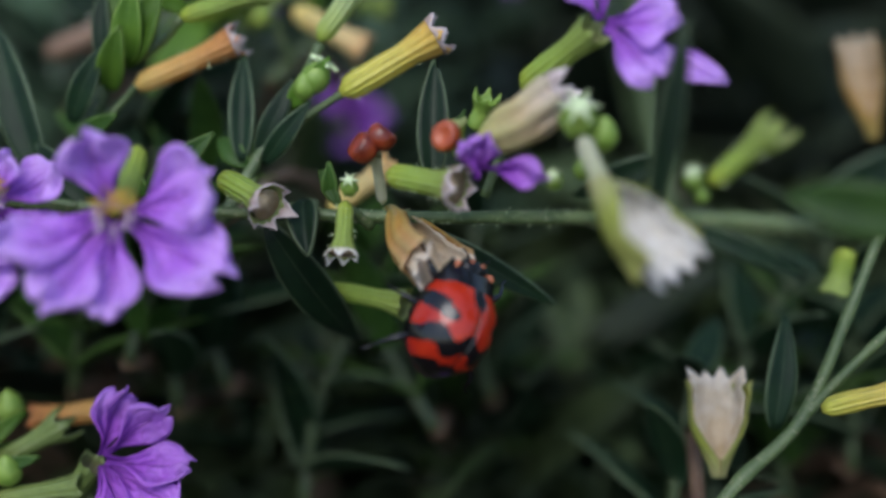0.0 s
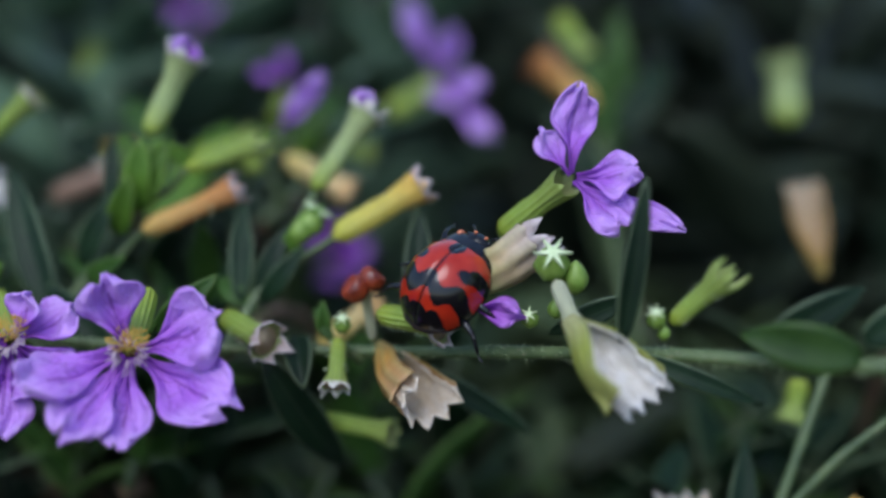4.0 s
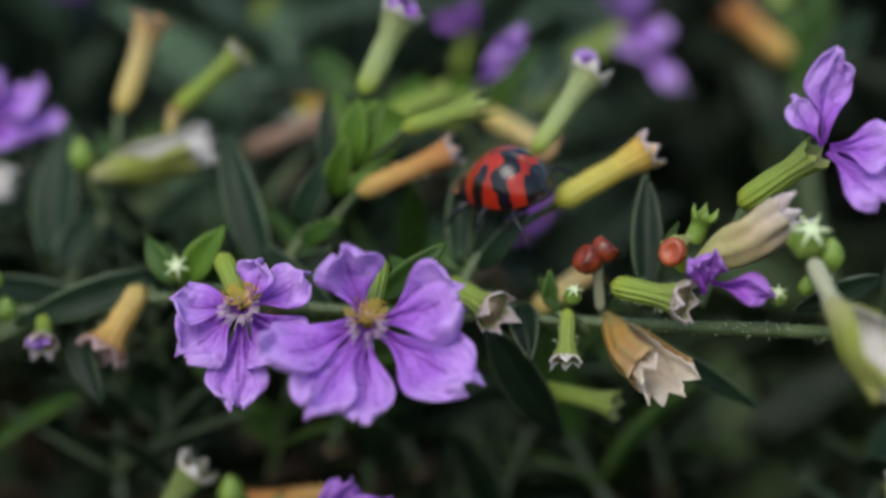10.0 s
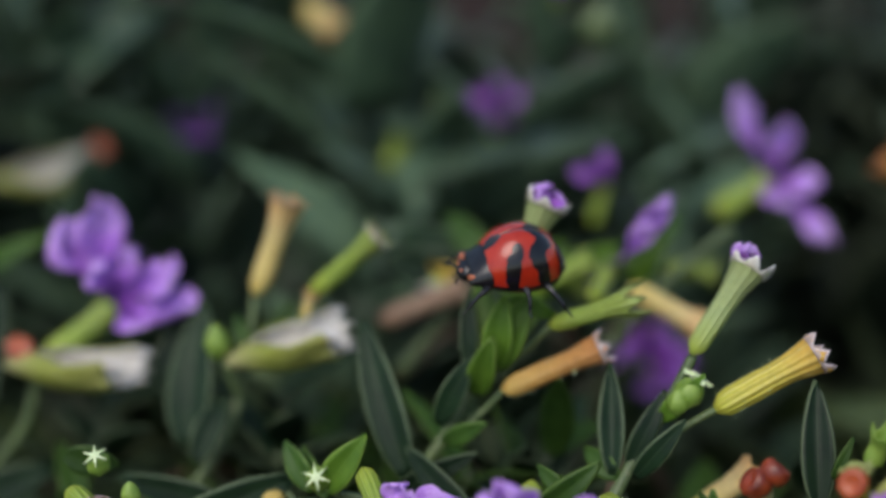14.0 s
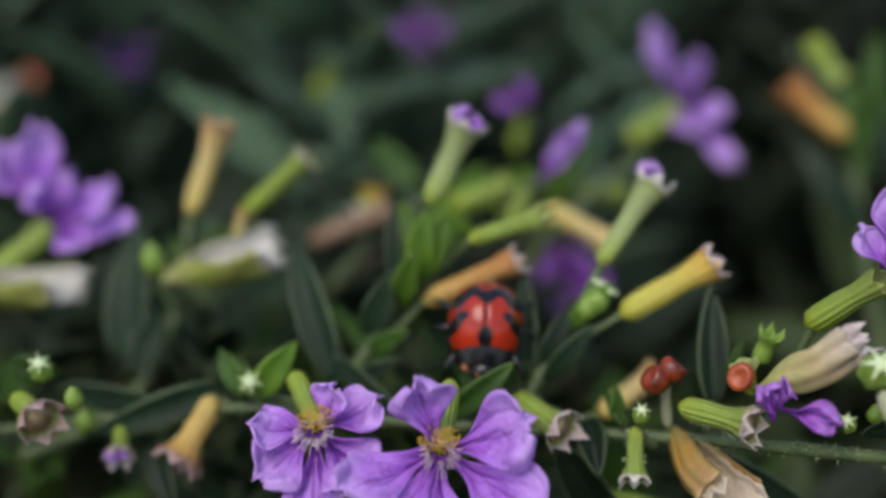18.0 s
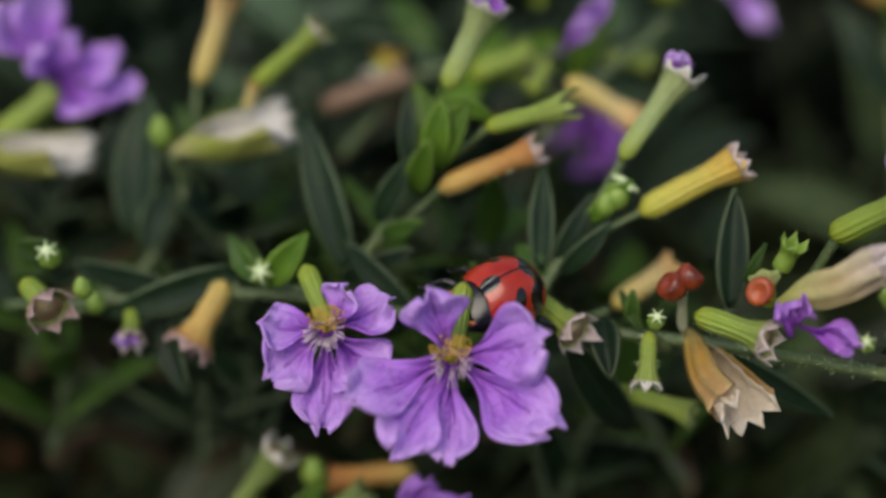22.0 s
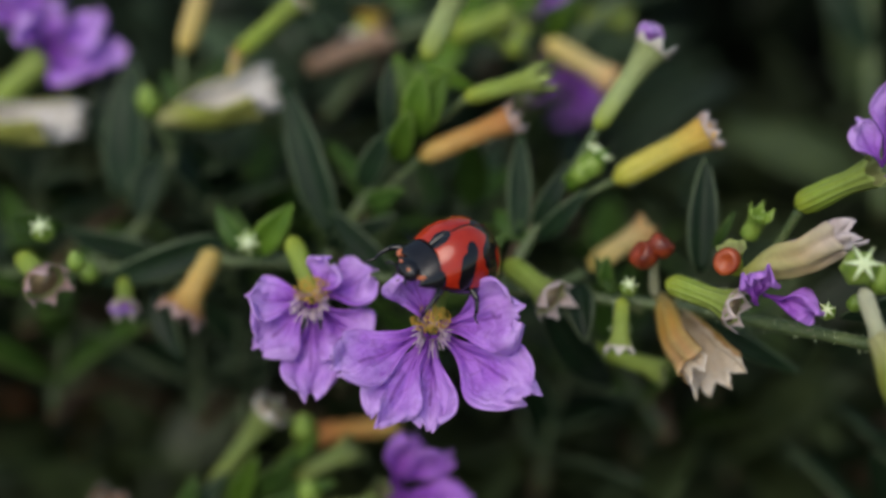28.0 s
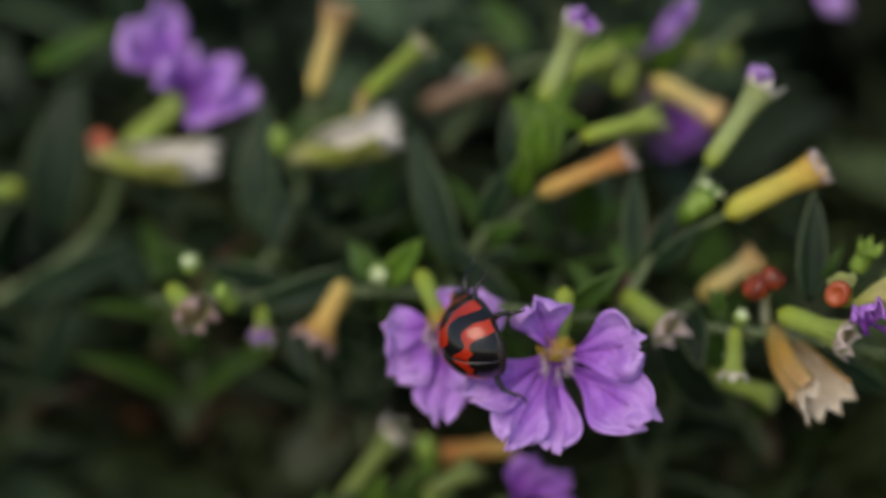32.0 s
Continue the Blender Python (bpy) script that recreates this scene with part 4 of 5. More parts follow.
calyx(front, (10.45, 55.35, 137.71), (13.11, 55.28, 140.43), 0.45, 0.73, GREEN_TUBE, seed=14, tooth=0.3, label='young green bud tube', hairs=70)
bud(front, (9.69, 55.32, 137.96), 0.52, tip=(-0.2, -0.5, 0.84))
bud(front, (10.13, 55.35, 137.17), 0.34)
leaf(front, (18.59, 51.29, 137.84), (13.39, 52.97, 138.22), 2.30, LEAF_MID, seed=62, fold=0.2, side=None)
leaf(front, (14.76, 53.29, 137.76), (19.38, 54.26, 140.15), 1.72, LEAF_DARK, seed=63)
leaf(front, (9.00, 55.70, 135.70), (15.11, 54.26, 133.74), 1.03, LEAF_DARK, seed=64)
leaf(front, (8.75, 59.53, 137.16), (4.64, 59.94, 134.99), 1.35, LEAF_DARK, seed=65)
leaf(front, (18.95, 52.23, 138.34), (23.19, 53.06, 140.37), 1.93, LEAF_DARK, seed=66)
stem(front, [(2.42, 64.16, 139.01), (1.50, 63.88, 136.73), (0.23, 62.66, 133.70)], 0.29, 0.29)
flower(front, (2.16, 64.20, 139.13), (6.00, 62.20, 143.20), [((6.05, 64.44, 147.51), 2.70), ((9.24, 61.12, 143.72), 2.90), ((8.58, 59.74, 141.35), 2.90), ((11.52, 60.92, 140.51), 1.50), ((4.15, 63.02, 145.45), 1.80)], 0.74, (0.45, -0.66, 0.60), seed=68, label='violet flower turned aside on a green tube', stamens=False)

left_back = thing('flowering_branch', V(*(-37.50, 74.38, 132.29)), 'upright stem with a cream tube, split green pod and dark leaves', 'plant branch', group='flowering shrub branches')
root_stem(left_back, (-47.84, 69.00, 125.38), 0.49)
stem(left_back, [(-47.84, 69.00, 125.38), (-41.62, 71.27, 127.80), (-38.68, 74.08, 131.54), (-37.78, 76.94, 136.06), (-37.45, 78.50, 139.29)], 0.49, 0.28)
calyx(left_back, (-37.36, 78.30, 139.42), (-34.93, 79.99, 145.54), 0.66, 1.02, CREAM_TUBE, seed=15, teeth_mat=PAPER_TAN, teeth_size=0.65, label='cream-yellow floral tube, pinkish at its toothed mouth')
calyx(left_back, (-33.25, 77.45, 139.87), (-28.64, 78.70, 143.61), 0.59, 0.84, GREEN_TUBE, seed=16, teeth_mat=PAPER_WHITE, teeth_size=0.6, label='green tube with a dry white mouth')
calyx(left_back, (-33.73, 76.89, 138.49), (-33.10, 77.52, 140.05), 0.28, 0.56, CREAM_TUBE, seed=17, name='stalk', tooth=0.02)
pod(left_back, (-38.40, 74.93, 136.10), (-30.10, 76.61, 138.20), 4.04, POD_GREEN, PAPER_WHITE, (-0.23, -0.03, 0.97), seed=75, label='yellow-green pod split open, pale papery inside')
bud(left_back, (-39.12, 75.15, 137.40), 0.89, squash=1.4)
stem(left_back, [(-38.60, 74.86, 136.03), (-38.05, 74.94, 133.68)], 0.32, 0.29)
leaf(left_back, (-41.14, 72.57, 131.01), (-41.19, 78.87, 138.60), 2.98, LEAF_DARK, seed=78, fold=0.3, curl=0.05)
leaf(left_back, (-37.27, 76.20, 135.18), (-34.91, 79.48, 138.51), 1.61, LEAF_MID, seed=79)
leaf(left_back, (-37.04, 75.80, 135.81), (-38.80, 78.00, 138.03), 1.15, LEAF_MID, seed=80)
leaf(left_back, (-39.88, 71.13, 130.64), (-38.83, 74.93, 133.65), 1.85, LEAF_DARK, seed=81, fold=0.5)

far_left = thing('flowering_branch', V(*(-53.19, 75.16, 127.80)), 'leafy stem with a violet flower, red seed and split pod', 'plant branch', group='flowering shrub branches')
root_stem(far_left, (-65.98, 69.48, 123.36), 0.54)
stem(far_left, [(-65.98, 69.48, 123.36), (-59.08, 73.18, 126.10), (-54.66, 75.32, 129.80), (-52.76, 76.77, 134.99)], 0.54, 0.34)
flower(far_left, (-52.44, 76.72, 134.88), (-48.51, 80.09, 138.40), [((-50.32, 83.03, 144.08), 3.56), ((-52.31, 81.31, 143.03), 3.71), ((-47.33, 81.88, 141.23), 3.56), ((-43.78, 81.33, 139.88), 3.95), ((-42.48, 79.70, 137.44), 4.12), ((-45.32, 78.79, 136.79), 3.71), ((-49.11, 79.82, 140.95), 3.88)], 0.97, (-0.01, -0.07, 1.0), seed=85, label='violet flower turned upwards on a green tube', stamens=False)
seed_disc(far_left, (-53.73, 75.94, 136.13), 1.01, SEED_ORANGE, (0.37, -0.66, 0.65))
pod(far_left, (-54.51, 75.55, 135.18), (-44.06, 74.95, 135.29), 3.86, POD_GREEN, PAPER_WHITE, (0.04, 0.19, 0.98), seed=87, label='pale green pod split open')
leaf(far_left, (-59.79, 75.03, 127.49), (-57.72, 81.99, 138.31), 4.58, LEAF_DARK, seed=88, fold=0.25)
leaf(far_left, (-60.80, 69.34, 116.61), (-57.57, 75.07, 127.59), 3.82, LEAF_DARK, seed=89)
leaf(far_left, (-51.67, 74.02, 128.19), (-63.66, 70.86, 123.57), 2.78, LEAF_DARK, seed=90)
leaf(far_left, (-44.00, 76.85, 131.98), (-43.27, 80.02, 136.63), 2.82, LEAF_DARK, seed=91, fold=0.4)
calyx(far_left, (-61.38, 75.55, 131.98), (-64.62, 74.23, 131.92), 0.68, 0.91, GREEN_TUBE, seed=18)
leaf(far_left, (-62.96, 84.31, 137.65), (-55.23, 85.64, 140.93), 1.71, LEAF_MID, seed=93)

centre = thing('flowering_branch', V(*(-22.75, 68.53, 132.21)), 'slender green stem with tall, orange and green floral tubes', 'plant branch', group='flowering shrub branches')
root_stem(centre, (-27.06, 65.85, 128.78), 0.46)
stem(centre, [(-27.06, 65.85, 128.78), (-24.88, 68.50, 132.14), (-22.85, 70.03, 134.96), (-21.16, 71.56, 138.13), (-19.86, 73.28, 141.73)], 0.46, 0.30)
calyx(centre, (-19.75, 73.15, 142.40), (-17.45, 75.01, 147.00), 0.69, 1.01, PALE_TUBE, seed=19, petals=PETAL, teeth_mat=PAPER_WHITE, label='tall green floral tube with a crumpled violet tip')
calyx(centre, (-17.18, 71.57, 140.70), (-12.14, 71.95, 142.29), 0.50, 0.78, GREEN_TUBE, seed=20, tooth=0.25, label='plain green floral tube')
stem(centre, [(-17.08, 71.57, 140.70), (-18.36, 71.77, 139.28), (-20.11, 71.51, 138.00)], 0.23, 0.20)
calyx(centre, (-19.91, 70.34, 137.03), (-14.07, 71.79, 139.33), 0.63, 0.84, ORANGE_TUBE, seed=21, teeth_mat=PAPER_LILAC, label='orange floral tube with a pale toothed mouth', hairs=70)
stem(centre, [(-19.80, 70.37, 137.10), (-21.40, 69.97, 135.45), (-23.49, 69.28, 133.76)], 0.24, 0.20)
leaf(centre, (-25.26, 67.91, 132.28), (-28.84, 73.61, 139.98), 2.29, LEAF_DARK, seed=102, fold=0.35, curl=0.04)
leaf(centre, (-21.81, 71.15, 137.74), (-22.09, 73.78, 142.00), 1.07, LEAF_DARK, seed=103, fold=0.4)
leaf(centre, (-20.55, 71.01, 138.05), (-18.20, 71.98, 142.36), 2.00, LEAF_YOUNG, seed=104, fold=0.3)
leaf(centre, (-20.34, 70.87, 138.33), (-19.65, 71.57, 142.54), 1.75, LEAF_YOUNG, seed=105, fold=0.4)
leaf(centre, (-21.39, 70.38, 136.80), (-20.19, 69.94, 140.72), 1.60, LEAF_YOUNG, seed=106, fold=0.4)
leaf(centre, (-23.65, 69.70, 135.12), (-21.45, 70.14, 139.42), 1.48, LEAF_DARK, seed=107)
leaf(centre, (-20.13, 71.96, 139.12), (-21.78, 74.46, 142.09), 1.60, LEAF_YOUNG, seed=108)
leaf(centre, (-13.38, 67.19, 133.70), (-13.64, 71.14, 138.69), 1.44, LEAF_DARK, seed=109, fold=0.45, curl=0.02)
leaf(centre, (-23.29, 69.31, 134.15), (-20.52, 68.17, 136.13), 1.19, LEAF_MID, seed=110)
leaf(centre, (-25.79, 67.70, 131.77), (-21.02, 67.52, 134.53), 1.35, LEAF_DARK, seed=111)
leaf(centre, (-19.64, 73.06, 141.83), (-16.77, 73.19, 140.54), 1.08, LEAF_YOUNG, seed=112)
leaf(centre, (-24.88, 68.50, 132.14), (-22.12, 64.81, 131.03), 1.30, LEAF_DARK, seed=113)

right_centre = thing('flowering_branch', V(*(-12.26, 67.91, 133.89)), 'green stem with a violet-tipped tube and a plump yellow tube', 'plant branch', group='flowering shrub branches')
root_stem(right_centre, (-14.36, 64.81, 131.03), 0.42)
stem(right_centre, [(-14.36, 64.81, 131.03), (-12.56, 67.47, 133.76), (-10.66, 69.01, 136.62), (-9.04, 70.36, 139.62)], 0.42, 0.29)
calyx(right_centre, (-9.11, 70.14, 139.83), (-5.95, 73.19, 143.90), 0.57, 0.95, PALE_TUBE, seed=22, petals=PETAL_PALE, teeth_mat=PAPER_WHITE, label='pale green floral tube with a violet-white tip')
calyx(right_centre, (-7.82, 68.51, 137.29), (-2.37, 69.84, 140.26), 0.74, 0.97, YELLOW_TUBE, seed=23, teeth_mat=PAPER_LILAC, label='plump yellow floral tube, orange towards its pale teeth', hairs=70)
stem(right_centre, [(-7.69, 68.64, 137.29), (-9.63, 68.40, 136.06), (-11.91, 67.73, 134.41)], 0.23, 0.20)
bud(right_centre, (-9.20, 68.97, 138.11), 0.85, tip=(0.5, 0.2, 0.84))
bud(right_centre, (-9.83, 68.54, 137.68), 0.65)
leaf(right_centre, (-12.56, 67.47, 133.76), (-10.54, 69.52, 137.87), 1.33, LEAF_DARK, seed=122)
leaf(right_centre, (-10.82, 68.78, 136.36), (-8.41, 68.90, 139.22), 1.16, LEAF_YOUNG, seed=123)
leaf(right_centre, (-12.20, 67.14, 133.59), (-9.40, 67.60, 137.13), 1.20, LEAF_DARK, seed=124)
leaf(right_centre, (-2.58, 64.62, 133.75), (-2.60, 68.74, 139.14), 1.73, LEAF_DARK, seed=125, fold=0.4, curl=0.02)
leaf(right_centre, (-13.04, 67.13, 133.56), (-15.04, 68.78, 134.43), 1.33, LEAF_MID, seed=126)
leaf(right_centre, (-1.88, 65.23, 135.28), (-0.88, 66.03, 137.25), 0.56, LEAF_MID, seed=127)

low_left = thing('flowering_branch', V(*(-39.21, 56.16, 109.62)), 'leafy stem with green buds, orange tube and hanging violet flower', 'plant branch', group='flowering shrub branches')
root_stem(low_left, (-47.32, 51.23, 103.81), 0.47)
stem(low_left, [(-47.32, 51.23, 103.81), (-38.53, 55.92, 110.62), (-33.09, 58.67, 115.19), (-28.36, 60.03, 119.20)], 0.47, 0.28)
calyx(low_left, (-33.44, 59.35, 116.86), (-29.17, 62.22, 122.06), 0.56, 1.03, SHADED_TUBE, seed=24, teeth_mat=PAPER_WHITE, label='green floral tube with a dry mouth')
calyx(low_left, (-50.15, 59.93, 102.93), (-43.09, 62.60, 109.55), 1.02, 1.38, ORANGE_TUBE, seed=25, teeth_mat=PAPER_LILAC, label='orange floral tube with pinkish teeth')
calyx(low_left, (-36.95, 54.77, 110.97), (-29.57, 55.11, 113.30), 0.95, 1.18, SHADED_TUBE, seed=26, teeth_mat=PAPER_LILAC, label='green ribbed tube with lilac-grey teeth', hairs=70)
calyx(low_left, (-27.60, 57.78, 116.82), (-21.77, 58.19, 117.85), 0.60, 0.90, SHADED_TUBE, seed=27)
calyx(low_left, (-21.24, 64.96, 118.58), (-26.67, 63.62, 118.46), 0.65, 0.86, ORANGE_TUBE, seed=28, label='faded orange tube')
calyx(low_left, (-27.42, 59.62, 118.19), (-23.60, 61.58, 119.83), 0.56, 0.88, SHADED_TUBE, seed=29, tooth=0.25)
bud(low_left, (-26.19, 58.53, 118.68), 0.83)
bud(low_left, (-27.46, 62.90, 119.90), 0.95)
flower(low_left, (-22.97, 58.45, 116.88), (-20.63, 58.29, 119.69), [((-19.48, 59.79, 123.39), 2.70), ((-17.04, 59.41, 122.34), 2.70), ((-15.66, 57.53, 119.81), 2.80), ((-16.03, 56.05, 118.17), 2.80), ((-18.41, 55.10, 117.68), 2.60), ((-19.51, 54.19, 116.89), 1.80)], 0.70, (0.68, -0.45, 0.58), seed=139, tube=SHADED_TUBE, petal_mat=PETAL_DEEP_SHADED, label='violet flower hanging sideways', stamens=False)
leaf(low_left, (-37.47, 57.21, 112.21), (-32.05, 59.96, 118.38), 1.78, LEAF_DARK, seed=140, fold=0.4)
leaf(low_left, (-32.65, 57.89, 113.89), (-26.56, 58.59, 118.83), 2.01, LEAF_MID, seed=141)
leaf(low_left, (-37.92, 56.71, 110.97), (-27.89, 56.75, 115.87), 1.61, LEAF_DARK, seed=142)
leaf(low_left, (-43.37, 55.97, 109.15), (-37.27, 59.49, 113.04), 1.72, LEAF_DARK, seed=143)
leaf(low_left, (-44.12, 54.58, 108.89), (-37.00, 54.52, 111.96), 2.26, LEAF_MID, seed=144)
leaf(low_left, (-51.71, 54.74, 106.10), (-48.99, 59.19, 110.70), 1.84, LEAF_DARK, seed=145)
leaf(low_left, (-31.44, 58.71, 115.92), (-27.42, 60.44, 120.20), 0.98, LEAF_MID, seed=146)
leaf(low_left, (-29.90, 58.92, 116.45), (-27.30, 61.61, 118.31), 0.98, LEAF_YOUNG, seed=147)

for k, (b, t, w, mat) in enumerate([((-35.6, 57.4, 112.9), (-33.9, 58.8, 118.9), 1.9, LEAF_MID), ((-34.6, 57.6, 113.6), (-29.6, 57.0, 116.4), 1.7, LEAF_MID), ((-31.6, 58.6, 116.2), (-29.4, 58.9, 121.2), 1.5, LEAF_YOUNG), ((-33.0, 57.9, 114.8), (-27.2, 57.6, 116.9), 1.6, LEAF_YOUNG), ((-30.2, 59.0, 117.6), (-26.6, 58.6, 121.6), 1.3, LEAF_MID), ((-40.6, 55.0, 109.0), (-36.8, 56.0, 115.2), 2.0, LEAF_DARK), ((-41.8, 54.6, 108.2), (-35.4, 53.6, 109.4), 1.9, LEAF_DARK)]):
    leaf(low_left, b, t, w, mat, seed=300 + k, fold=0.3)

low_right = thing('flowering_branch', V(*(17.12, 60.67, 120.77)), 'pale green forked stem with a cream pod and orange tube', 'plant branch', group='flowering shrub branches')
root_stem(low_right, (11.92, 56.55, 116.99), 0.42)
stem(low_right, [(11.92, 56.55, 116.99), (14.19, 58.59, 118.84), (17.72, 60.91, 121.36), (20.32, 64.07, 126.00), (22.66, 67.28, 130.73)], 0.42, 0.30)
stem(low_right, [(17.72, 60.91, 121.36), (21.83, 62.57, 125.47), (25.93, 63.74, 128.38)], 0.31, 0.25)
pod(low_right, (13.59, 61.12, 117.09), (13.41, 64.13, 122.92), 3.07, POD_GREEN, PAPER_BUFF, (0.04, -0.66, 0.75), seed=152, label='cream pod with a wide mouth')
calyx(low_right, (18.12, 59.06, 123.19), (22.63, 59.48, 124.23), 0.56, 0.74, YELLOW_TUBE, seed=30, label='orange-yellow floral tube')
leaf(low_right, (16.48, 61.67, 120.05), (17.21, 65.11, 125.36), 1.66, LEAF_DARK, seed=154)
calyx(low_right, (21.91, 70.87, 126.80), (21.33, 69.85, 124.27), 0.64, 0.91, GREEN_TUBE, seed=31)

back_right = thing('flowering_branch', V(*(-6.65, 90.84, 137.78)), 'shaded green stem with a pale violet flower and faded tubes', 'plant branch', group='flowering shrub branches')
root_stem(back_right, (-15.12, 85.90, 131.97), 0.43)
stem(back_right, [(-15.12, 85.90, 131.97), (-10.19, 90.16, 136.11), (-6.06, 92.64, 139.04)], 0.43, 0.30)
stem(back_right, [(-13.40, 86.23, 132.78), (-14.84, 85.54, 137.49)], 0.34, 0.26)
flower(back_right, (-6.93, 106.60, 135.16), (-2.06, 107.68, 137.82), [((-5.41, 108.48, 144.80), 2.60), ((-1.18, 108.29, 142.53), 3.00), ((1.50, 106.68, 137.48), 2.90), ((2.29, 105.04, 133.19), 2.60), ((-1.96, 105.55, 136.27), 2.80)], 1.03, (0.49, -0.65, 0.58), seed=160, petal_mat=PETAL_PALE, label='pale violet flower turned aside', stamens=False)
flower(back_right, (-15.67, 85.07, 136.31), (-13.80, 86.02, 138.67), [((-10.60, 87.58, 142.93), 1.90), ((-11.61, 86.39, 141.68), 1.60)], 0.59, (0.79, -0.37, 0.5), seed=161, label='half-open violet flower', stamens=False)
calyx(back_right, (-31.28, 86.60, 133.70), (-24.90, 87.60, 136.17), 0.80, 0.97, PINK_TUBE, seed=32, label='pinkish brown floral tube')
calyx(back_right, (-20.29, 87.67, 136.35), (-15.76, 88.32, 137.97), 0.77, 0.97, GREEN_TUBE, seed=33)
calyx(back_right, (-13.11, 85.46, 137.29), (-8.24, 84.47, 134.83), 0.75, 0.94, CREAM_TUBE, seed=34, label='faded orange tube')
calyx(back_right, (-26.66, 89.33, 134.06), (-26.68, 90.45, 136.82), 0.79, 1.12, YELLOW_TUBE, seed=35)
calyx(back_right, (-11.00, 92.64, 135.83), (-7.13, 92.51, 135.52), 0.68, 0.95, GREEN_TUBE, seed=36)
leaf(back_right, (-23.15, 83.32, 131.99), (-18.40, 93.38, 137.66), 2.47, LEAF_YOUNG, seed=167)
leaf(back_right, (-23.43, 91.58, 136.42), (-27.44, 95.24, 139.06), 2.27, LEAF_MID, seed=168)
leaf(back_right, (-20.45, 88.61, 135.48), (-14.06, 93.25, 137.35), 2.21, LEAF_YOUNG, seed=169)
leaf(back_right, (-13.03, 90.56, 137.10), (-9.85, 94.23, 139.78), 2.24, LEAF_MID, seed=170)
flower(back_right, (-16.13, 103.15, 119.78), (-12.12, 104.26, 122.51), [((-14.63, 103.60, 124.73), 4.14), ((-10.63, 103.82, 125.29), 4.14), ((-8.78, 102.72, 122.56), 4.14), ((-11.47, 101.83, 120.37), 4.14), ((-14.52, 102.08, 120.98), 3.67)], 0.76, (0.16, -0.49, 0.85), seed=171, petal_mat=PETAL_DEEP_SHADED, label='violet flower deep in the foliage', stamens=False)

far_back = thing('flowering_branch', V(*(-25.68, 117.18, 135.72)), 'thin shaded stem with small violet flowers and green buds', 'plant branch', group='flowering shrub branches')
root_stem(far_back, (-20.62, 105.40, 122.58), 0.60)
stem(far_back, [(-20.62, 105.40, 122.58), (-23.84, 113.66, 130.19), (-25.86, 119.15, 137.37)], 0.60, 0.40)
flower(far_back, (-27.83, 119.30, 137.76), (-26.55, 119.50, 141.46), [((-29.40, 119.83, 142.28), 1.74), ((-26.86, 120.45, 143.80), 1.74), ((-24.04, 119.91, 142.46), 1.74), ((-24.69, 117.60, 139.95), 1.72), ((-27.47, 117.51, 139.72), 1.72)], 0.64, (0.34, -0.47, 0.82), seed=175, petal_mat=PETAL_DEEP_SHADED, label='small violet flower far behind', stamens=False)
flower(far_back, (-60.36, 122.40, 135.83), (-58.79, 122.52, 139.33), [((-61.59, 122.83, 140.09), 1.55), ((-59.10, 123.41, 141.52), 1.55), ((-56.31, 122.91, 140.27), 1.55), ((-56.62, 120.67, 137.95), 1.54), ((-59.36, 120.58, 137.73), 1.54)], 0.66, (0.34, -0.47, 0.82), seed=176, petal_mat=PETAL_DEEP_SHADED, label='small violet flower far behind', stamens=False)
flower(far_back, (-16.86, 105.09, 134.62), (-15.69, 105.35, 138.45), [((-18.52, 105.67, 139.25), 1.30), ((-15.99, 106.30, 140.82), 1.30)], 0.57, (0.34, -0.47, 0.82), seed=177, petal_mat=PETAL_DEEP_SHADED, label='small violet flower far behind', stamens=False)
flower(far_back, (-21.74, 124.20, 149.89), (-20.56, 124.22, 153.14), [((-23.12, 124.54, 153.93), 1.57), ((-20.82, 125.09, 155.28), 1.57), ((-18.27, 124.58, 154.03), 1.57), ((-18.89, 122.32, 151.64), 1.55), ((-21.41, 122.25, 151.47), 1.55)], 0.66, (0.3, -0.51, 0.81), seed=178, petal_mat=PETAL_DEEP_SHADED, label='small violet flower far behind', stamens=False)
pod(far_back, (-76.12, 111.10, 136.68), (-64.23, 111.50, 137.66), 4.03, POD_GREEN, PAPER_WHITE, (0.13, -0.39, 0.91), seed=179)
seed_disc(far_back, (-64.38, 112.27, 139.58), 1.11, SEED_ORANGE, (0.38, -0.82, 0.43))
calyx(far_back, (-45.60, 122.03, 150.92), (-42.16, 120.97, 148.30), 1.15, 1.64, CREAM_TUBE, seed=41)
calyx(far_back, (-36.67, 114.90, 136.49), (-35.34, 116.20, 139.70), 0.89, 1.22, GREEN_TUBE, seed=42)
bud(far_back, (-17.03, 119.83, 148.68), 1.87, STEM)
bud(far_back, (-31.98, 120.70, 141.22), 1.83, STEM)

right_tall = thing('flowering_branch', V(*(13.28, 104.75, 133.78)), 'upright bright green leafy stem with an orange tube', 'plant branch', group='flowering shrub branches')
root_stem(right_tall, (15.08, 95.29, 116.78), 0.70)
stem(right_tall, [(15.08, 95.29, 116.78), (13.24, 100.34, 126.07), (12.33, 104.75, 133.78), (13.11, 108.05, 141.95)], 0.70, 0.45)
calyx(right_tall, (11.38, 104.44, 136.20), (6.34, 106.08, 140.27), 1.02, 1.34, ORANGE_TUBE, seed=44, label='orange tube')
calyx(right_tall, (8.32, 108.71, 143.57), (10.78, 107.32, 140.14), 0.96, 1.19, GREEN_TUBE, seed=45)
leaf(right_tall, (12.81, 104.75, 133.78), (6.54, 109.98, 143.52), 2.69, LEAF_DARK, seed=190)
leaf(right_tall, (13.26, 105.12, 134.69), (13.56, 107.70, 144.27), 2.69, LEAF_MID, seed=191)
